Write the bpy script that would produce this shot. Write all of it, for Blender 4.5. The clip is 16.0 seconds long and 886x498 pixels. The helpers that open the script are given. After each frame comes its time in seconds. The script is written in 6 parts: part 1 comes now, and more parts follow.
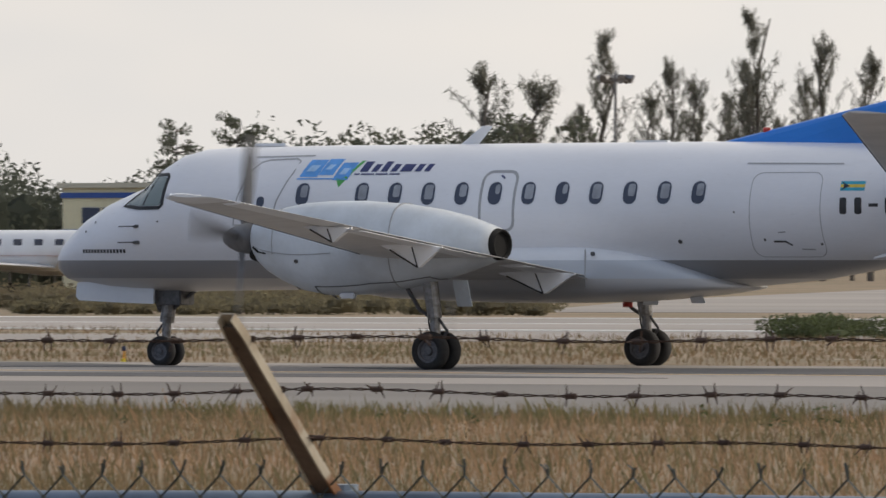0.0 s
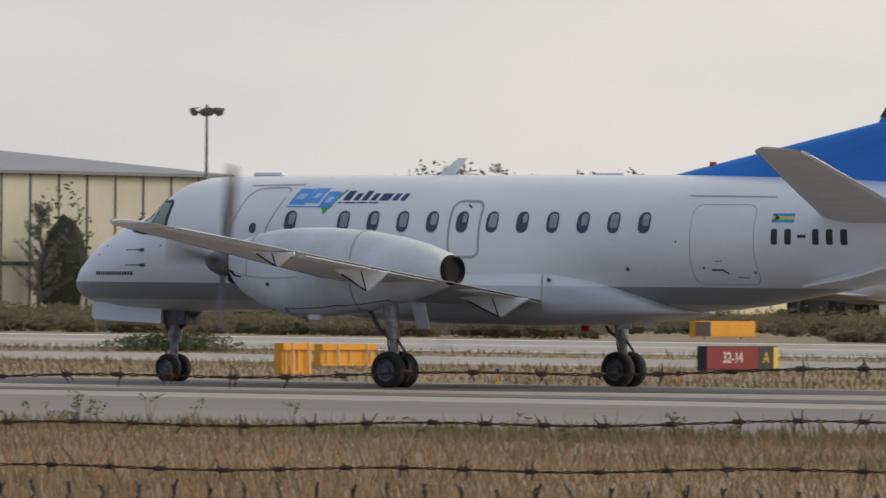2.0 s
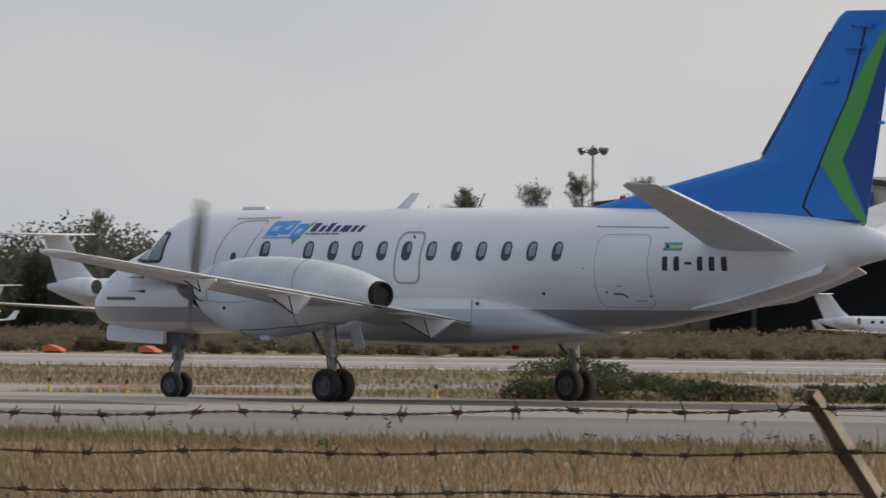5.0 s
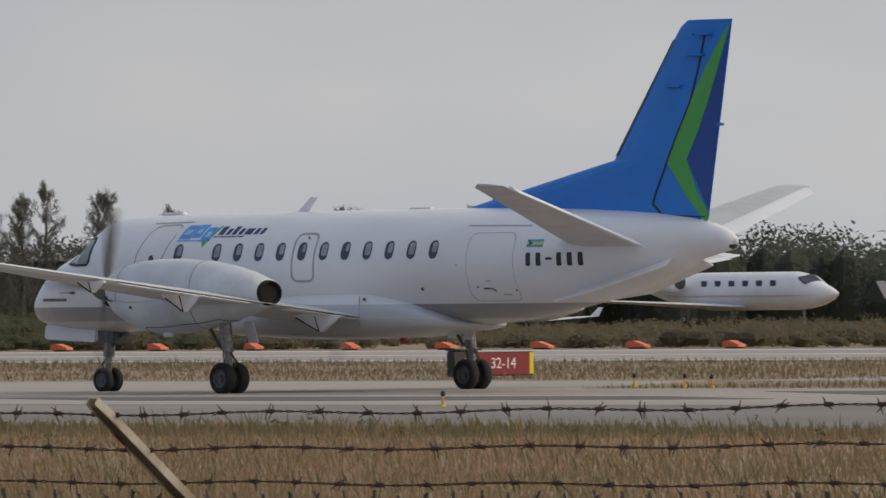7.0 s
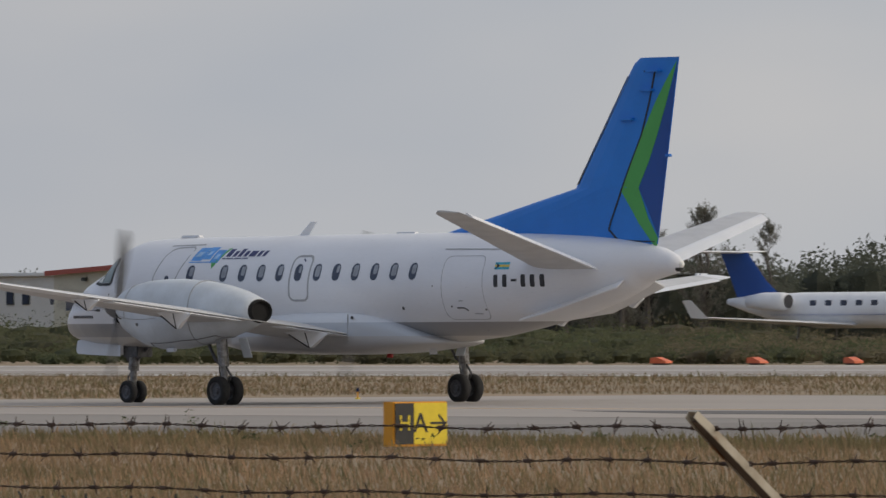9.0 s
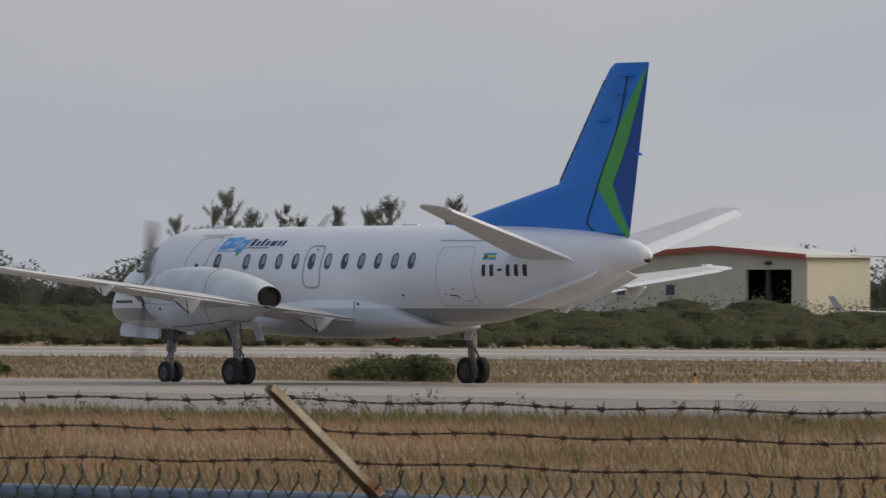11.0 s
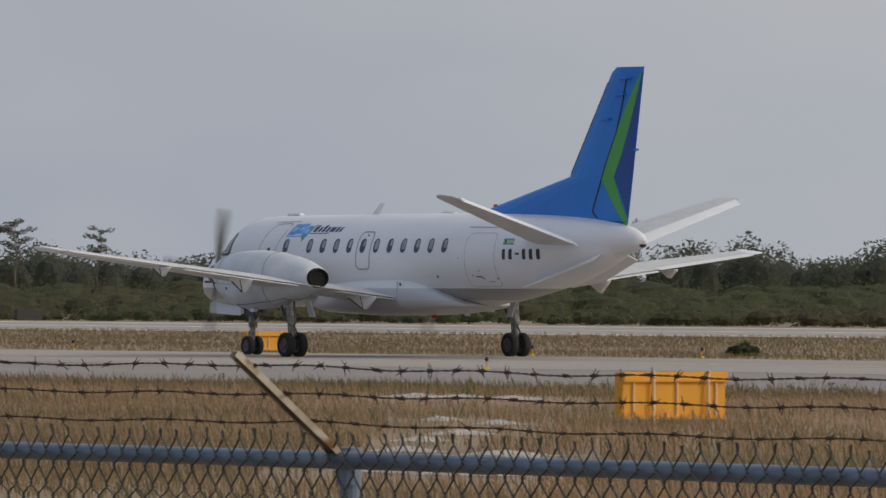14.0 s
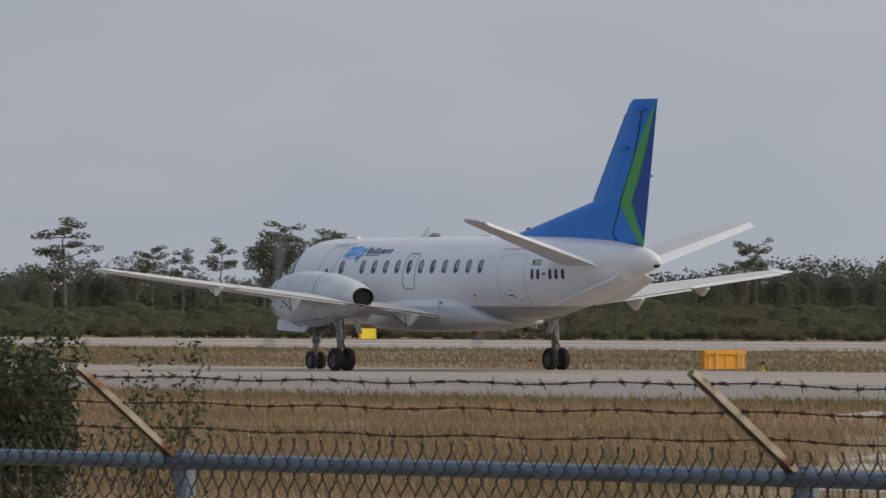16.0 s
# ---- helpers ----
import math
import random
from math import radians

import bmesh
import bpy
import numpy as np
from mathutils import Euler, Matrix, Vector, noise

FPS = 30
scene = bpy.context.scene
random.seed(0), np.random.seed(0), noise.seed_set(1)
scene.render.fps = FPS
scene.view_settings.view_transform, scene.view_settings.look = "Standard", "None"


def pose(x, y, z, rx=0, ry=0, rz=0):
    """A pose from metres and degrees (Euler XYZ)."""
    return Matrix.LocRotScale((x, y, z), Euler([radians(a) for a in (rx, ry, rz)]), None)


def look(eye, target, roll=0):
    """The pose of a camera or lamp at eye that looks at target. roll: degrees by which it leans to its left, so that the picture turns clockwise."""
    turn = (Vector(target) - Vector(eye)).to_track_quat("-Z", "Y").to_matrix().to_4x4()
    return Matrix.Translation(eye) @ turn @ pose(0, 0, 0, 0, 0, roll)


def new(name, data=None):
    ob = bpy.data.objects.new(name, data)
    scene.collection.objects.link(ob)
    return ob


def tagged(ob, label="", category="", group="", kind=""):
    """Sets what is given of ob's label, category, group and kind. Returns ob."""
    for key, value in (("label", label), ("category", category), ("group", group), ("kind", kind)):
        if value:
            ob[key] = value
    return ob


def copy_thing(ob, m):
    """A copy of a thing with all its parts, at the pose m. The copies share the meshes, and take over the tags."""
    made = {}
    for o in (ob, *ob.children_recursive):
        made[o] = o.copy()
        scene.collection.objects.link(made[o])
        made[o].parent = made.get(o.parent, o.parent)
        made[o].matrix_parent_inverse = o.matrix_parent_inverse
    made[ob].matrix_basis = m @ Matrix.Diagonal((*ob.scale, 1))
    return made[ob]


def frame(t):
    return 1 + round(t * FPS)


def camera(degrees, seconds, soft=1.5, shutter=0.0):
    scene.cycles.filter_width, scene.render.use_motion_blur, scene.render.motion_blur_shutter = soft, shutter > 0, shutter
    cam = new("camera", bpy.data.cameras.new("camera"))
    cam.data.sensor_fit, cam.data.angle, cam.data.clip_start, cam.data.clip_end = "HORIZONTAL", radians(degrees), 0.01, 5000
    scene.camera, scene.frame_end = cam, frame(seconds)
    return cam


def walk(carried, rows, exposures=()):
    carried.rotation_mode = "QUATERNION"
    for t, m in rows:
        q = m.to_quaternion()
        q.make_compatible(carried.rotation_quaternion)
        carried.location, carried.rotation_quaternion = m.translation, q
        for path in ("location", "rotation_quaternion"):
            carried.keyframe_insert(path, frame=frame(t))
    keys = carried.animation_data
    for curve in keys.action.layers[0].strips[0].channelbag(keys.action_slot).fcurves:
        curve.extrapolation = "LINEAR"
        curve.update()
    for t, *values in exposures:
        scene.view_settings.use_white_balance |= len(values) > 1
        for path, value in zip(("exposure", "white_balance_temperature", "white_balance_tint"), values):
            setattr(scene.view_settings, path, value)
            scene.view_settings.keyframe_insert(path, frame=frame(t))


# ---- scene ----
EYE = Vector((0, 0, 1.746))
cam = camera(5.162, 16.0, shutter=0.2)


def view(turn, tilt, roll):
    """Camera pose: turn to the left of north, tilt up, roll, in degrees."""
    a, b = radians(turn), radians(tilt)
    return look(EYE, EYE + 100 * Vector((-math.sin(a) * math.cos(b), math.cos(a) * math.cos(b), math.sin(b))), roll)


PAN = [
    (0.0, 30.735, 0.060, -0.03),
    (0.5, 31.931, 0.052, 0.23),
    (1.0, 33.234, 0.123, 0.65),
    (1.5, 34.382, 0.179, 0.65),
    (2.0, 35.496, 0.204, 0.55),
    (2.5, 36.569, 0.133, 0.81),
    (3.0, 37.631, 0.090, 0.78),
    (3.5, 38.809, 0.187, 0.63),
    (6.0, 43.838, 0.304, -0.16),
    (6.5, 44.703, 0.287, -0.60),
    (7.0, 45.362, 0.315, -0.54),
    (7.5, 46.167, 0.370, -0.49),
    (8.0, 47.121, 0.417, -0.36),
    (10.5, 51.229, 0.342, -0.20),
    (11.0, 52.069, 0.342, 0.03),
    (11.5, 52.916, 0.406, 0.12),
    (12.0, 53.731, 0.432, 0.28),
    (12.5, 54.550, 0.441, 0.09),
    (13.0, 55.277, 0.410, 0.17),
    (13.5, 55.797, 0.295, 0.04),
    (14.0, 56.431, 0.226, 0.18),
    (14.5, 57.032, 0.222, 0.31),
    (15.0, 57.681, 0.269, 0.28),
    (15.5, 58.384, 0.283, 0.09),
    (16.0, 59.095, 0.331, 0.00),
]
walk(cam, [(t, view(a, b, c)) for t, a, b, c in PAN], exposures=[(0.0, 0.10), (2.5, 0.0), (3.5, 0.03), (6.0, -0.13), (8.0, -0.17), (12.5, -0.2), (16.0, -0.15)])

# where the aircraft's main wheels stand along the taxiway
TAXI_Y = 135.6
TAXI = [
    (0.0, -78.75), (0.5, -82.87), (1.0, -86.99), (1.5, -91.12), (2.0, -95.27),
    (2.5, -99.46), (3.0, -103.70), (3.5, -108.00), (6.0, -130.86), (6.5, -135.41),
    (7.0, -139.91), (7.5, -144.46), (8.0, -149.07), (10.5, -172.40), (11.0, -177.16),
    (11.5, -181.98), (12.0, -186.74), (12.5, -191.32), (13.0, -196.16), (13.5, -201.12),
    (14.0, -206.04), (14.5, -211.05), (15.0, -215.96), (15.5, -221.05), (16.0, -226.19),
]

# ---- light ----
world = bpy.data.worlds.new("sky")
scene.world = world
world.use_nodes = True
SUN_AZ, SUN_EL = 42.0, 36.0      # degrees clockwise from north (+Y), and above the horizon


def build_sky():
    nt = world.node_tree
    nt.nodes.clear()
    out = nt.nodes.new("ShaderNodeOutputWorld")
    bg = nt.nodes.new("ShaderNodeBackground")
    sky = nt.nodes.new("ShaderNodeTexSky")
    sky.sky_type, sky.sun_disc = "NISHITA", False
    sky.sun_elevation, sky.sun_rotation = radians(SUN_EL), radians(SUN_AZ)
    sky.air_density, sky.dust_density, sky.ozone_density = 1.6, 5.0, 2.0
    geo = nt.nodes.new("ShaderNodeTexCoord")
    # thin even overcast: warm round the veiled sun, blue-grey away from it
    ramp = nt.nodes.new("ShaderNodeValToRGB")
    el = ramp.color_ramp.elements
    el[0].position, el[0].color = 0.0, (2.5, 3.15, 4.4, 1)
    el[1].position, el[1].color = 0.92, (9.6, 8.8, 7.8, 1)
    for at, c in ((0.25, (3.05, 3.5, 4.45)), (0.40, (3.98, 4.25, 4.78)), (0.54, (5.2, 5.32, 5.5)), (0.68, (7.55, 7.2, 6.75))):
        el.new(at).color = (*c, 1)
    dot = nt.nodes.new("ShaderNodeVectorMath")
    dot.operation = "DOT_PRODUCT"
    dot.inputs[1].default_value = (math.sin(radians(SUN_AZ)), math.cos(radians(SUN_AZ)), 0)
    nt.links.new(geo.outputs["Generated"], dot.inputs[0])
    m1 = nt.nodes.new("ShaderNodeMath")
    m1.operation, m1.inputs[1].default_value = "MULTIPLY_ADD", 0.5
    m1.inputs[2].default_value = 0.5
    nt.links.new(dot.outputs["Value"], m1.inputs[0])
    nt.links.new(m1.outputs[0], ramp.inputs[0])
    # soft cloud mottling
    mp = nt.nodes.new("ShaderNodeMapping")
    mp.inputs["Scale"].default_value = (9, 9, 26)
    nz = nt.nodes.new("ShaderNodeTexNoise")
    nz.inputs["Scale"].default_value, nz.inputs["Detail"].default_value = 1.4, 3.0
    nt.links.new(geo.outputs["Generated"], mp.inputs[0])
    nt.links.new(mp.outputs[0], nz.inputs["Vector"])
    cr = nt.nodes.new("ShaderNodeValToRGB")
    cr.color_ramp.elements[0].position, cr.color_ramp.elements[0].color = 0.35, (0.93, 0.945, 0.97, 1)
    cr.color_ramp.elements[1].position, cr.color_ramp.elements[1].color = 0.72, (1.10, 1.06, 1.02, 1)
    nt.links.new(nz.outputs["Fac"], cr.inputs[0])
    mul = nt.nodes.new("ShaderNodeMixRGB")
    mul.blend_type, mul.inputs[0].default_value = "MULTIPLY", 1.0
    nt.links.new(ramp.outputs[0], mul.inputs[1])
    nt.links.new(cr.outputs[0], mul.inputs[2])
    mix = nt.nodes.new("ShaderNodeMixRGB")
    mix.inputs[0].default_value = 0.88
    nt.links.new(sky.outputs[0], mix.inputs[1])
    nt.links.new(mul.outputs[0], mix.inputs[2])
    nt.links.new(mix.outputs[0], bg.inputs[0])
    bg.inputs[1].default_value = 0.12
    nt.links.new(bg.outputs[0], out.inputs[0])


build_sky()
sun = new("sun", bpy.data.lights.new("sun", "SUN"))
sun.data.energy, sun.data.angle, sun.data.color = 1.1, radians(14), (1.0, 0.92, 0.82)
_a, _e = radians(SUN_AZ), radians(SUN_EL)
sun.matrix_world = look((150 * math.sin(_a), 150 * math.cos(_a), 120 * math.tan(_e)), (0, 0, 0))


# ---- materials ----
def material(name, base, rough=0.6, metal=0.0, vary=0.12, scale=8.0, fine=60.0, bump=0.0, dirt=None, stretch=(1, 1, 1), spot=None, per=0.0, thin=0.0):
    """Painted or natural surface: base colour, broad variation, fine grain, optional dirt colour and relief."""
    m = bpy.data.materials.new(name)
    m.use_nodes = True
    nt = m.node_tree
    b = nt.nodes["Principled BSDF"]
    b.inputs["Metallic"].default_value = metal
    tc = nt.nodes.new("ShaderNodeTexCoord")
    mp = nt.nodes.new("ShaderNodeMapping")
    mp.inputs["Scale"].default_value = stretch
    nt.links.new(tc.outputs["Object"], mp.inputs[0])
    n1 = nt.nodes.new("ShaderNodeTexNoise")
    n1.inputs["Scale"].default_value, n1.inputs["Detail"].default_value = scale, 5
    n2 = nt.nodes.new("ShaderNodeTexNoise")
    n2.inputs["Scale"].default_value, n2.inputs["Detail"].default_value = fine, 3
    for n in (n1, n2):
        nt.links.new(mp.outputs[0], n.inputs["Vector"])
    ramp = nt.nodes.new("ShaderNodeValToRGB")
    lo = tuple(c * (1 - vary) for c in base)
    hi = tuple(min(1, c * (1 + vary)) for c in base)
    ramp.color_ramp.elements[0].position, ramp.color_ramp.elements[0].color = 0.3, (*(dirt or lo), 1)
    ramp.color_ramp.elements[1].position, ramp.color_ramp.elements[1].color = 0.62, (*hi, 1)
    nt.links.new(n1.outputs["Fac"], ramp.inputs[0])
    mul = nt.nodes.new("ShaderNodeMixRGB")
    mul.blend_type, mul.inputs[0].default_value = "MULTIPLY", 1.0
    grain = nt.nodes.new("ShaderNodeValToRGB")
    g = 1 - vary * 0.7
    grain.color_ramp.elements[0].position, grain.color_ramp.elements[0].color = 0.3, (g, g, g, 1)
    grain.color_ramp.elements[1].position, grain.color_ramp.elements[1].color = 0.65, (1, 1, 1, 1)
    nt.links.new(n2.outputs["Fac"], grain.inputs[0])
    nt.links.new(ramp.outputs[0], mul.inputs[1])
    nt.links.new(grain.outputs[0], mul.inputs[2])
    last = mul.outputs[0]
    if spot:
        n3 = nt.nodes.new("ShaderNodeTexNoise")
        n3.inputs["Scale"].default_value, n3.inputs["Detail"].default_value = spot[1], 4
        nt.links.new(mp.outputs[0], n3.inputs["Vector"])
        r3 = nt.nodes.new("ShaderNodeValToRGB")
        r3.color_ramp.elements[0].position, r3.color_ramp.elements[0].color = spot[2], (0, 0, 0, 1)
        r3.color_ramp.elements[1].position, r3.color_ramp.elements[1].color = min(1, spot[2] + 0.1), (1, 1, 1, 1)
        nt.links.new(n3.outputs["Fac"], r3.inputs[0])
        mx = nt.nodes.new("ShaderNodeMixRGB")
        mx.inputs[2].default_value = (*spot[0], 1)
        nt.links.new(r3.outputs[0], mx.inputs[0])
        nt.links.new(last, mx.inputs[1])
        last = mx.outputs[0]
    if per:
        gi = nt.nodes.new("ShaderNodeNewGeometry")
        pr = nt.nodes.new("ShaderNodeValToRGB")
        pr.color_ramp.elements[0].color = (1 - per, 1 - per, 1 - per * 0.9, 1)
        pr.color_ramp.elements[1].color = (1 + per, 1 + per * 0.9, 1 + per * 0.6, 1)
        nt.links.new(gi.outputs["Random Per Island"], pr.inputs[0])
        mm = nt.nodes.new("ShaderNodeMixRGB")
        mm.blend_type, mm.inputs[0].default_value = "MULTIPLY", 1.0
        nt.links.new(last, mm.inputs[1])
        nt.links.new(pr.outputs[0], mm.inputs[2])
        last = mm.outputs[0]
    nt.links.new(last, b.inputs["Base Color"])
    rr = nt.nodes.new("ShaderNodeMapRange")
    rr.inputs["To Min"].default_value, rr.inputs["To Max"].default_value = max(0.02, rough - 0.1), min(1, rough + 0.1)
    nt.links.new(n2.outputs["Fac"], rr.inputs["Value"])
    nt.links.new(rr.outputs[0], b.inputs["Roughness"])
    if bump:
        bp = nt.nodes.new("ShaderNodeBump")
        bp.inputs["Strength"].default_value, bp.inputs["Distance"].default_value = 0.6, bump
        nt.links.new(n2.outputs["Fac"], bp.inputs["Height"])
        nt.links.new(bp.outputs[0], b.inputs["Normal"])
    if thin:
        tl = nt.nodes.new("ShaderNodeBsdfTranslucent")
        nt.links.new(last, tl.inputs["Color"])
        ms = nt.nodes.new("ShaderNodeMixShader")
        ms.inputs[0].default_value = thin
        nt.links.new(b.outputs[0], ms.inputs[1])
        nt.links.new(tl.outputs[0], ms.inputs[2])
        nt.links.new(ms.outputs[0], nt.nodes["Material Output"].inputs["Surface"])
    return m


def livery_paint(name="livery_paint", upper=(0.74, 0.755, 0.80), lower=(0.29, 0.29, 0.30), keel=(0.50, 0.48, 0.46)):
    """White upper body, a grey band between two level lines, a pale grey keel under it."""
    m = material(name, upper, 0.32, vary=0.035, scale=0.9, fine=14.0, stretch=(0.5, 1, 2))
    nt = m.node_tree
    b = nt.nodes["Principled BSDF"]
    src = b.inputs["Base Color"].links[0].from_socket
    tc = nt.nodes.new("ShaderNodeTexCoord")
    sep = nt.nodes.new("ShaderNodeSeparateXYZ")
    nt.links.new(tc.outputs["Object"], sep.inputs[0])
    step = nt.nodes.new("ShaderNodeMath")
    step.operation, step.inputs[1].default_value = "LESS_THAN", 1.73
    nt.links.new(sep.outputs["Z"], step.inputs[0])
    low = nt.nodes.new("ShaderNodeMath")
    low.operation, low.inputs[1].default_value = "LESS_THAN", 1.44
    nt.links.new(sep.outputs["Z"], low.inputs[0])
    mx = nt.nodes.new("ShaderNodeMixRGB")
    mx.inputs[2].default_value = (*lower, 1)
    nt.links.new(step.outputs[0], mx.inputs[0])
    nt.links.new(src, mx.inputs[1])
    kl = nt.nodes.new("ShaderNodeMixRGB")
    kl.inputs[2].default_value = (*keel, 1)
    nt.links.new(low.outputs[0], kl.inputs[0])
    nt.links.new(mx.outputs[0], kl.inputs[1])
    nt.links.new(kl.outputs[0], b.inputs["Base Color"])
    b.inputs["Coat Weight"].default_value, b.inputs["Coat Roughness"].default_value = 0.25, 0.2
    return m


def glass(name, tint):
    m = bpy.data.materials.new(name)
    m.use_nodes = True
    b = m.node_tree.nodes["Principled BSDF"]
    b.inputs["Base Color"].default_value = (*tint, 1)
    b.inputs["Roughness"].default_value = 0.08
    b.inputs["IOR"].default_value = 1.5
    return m


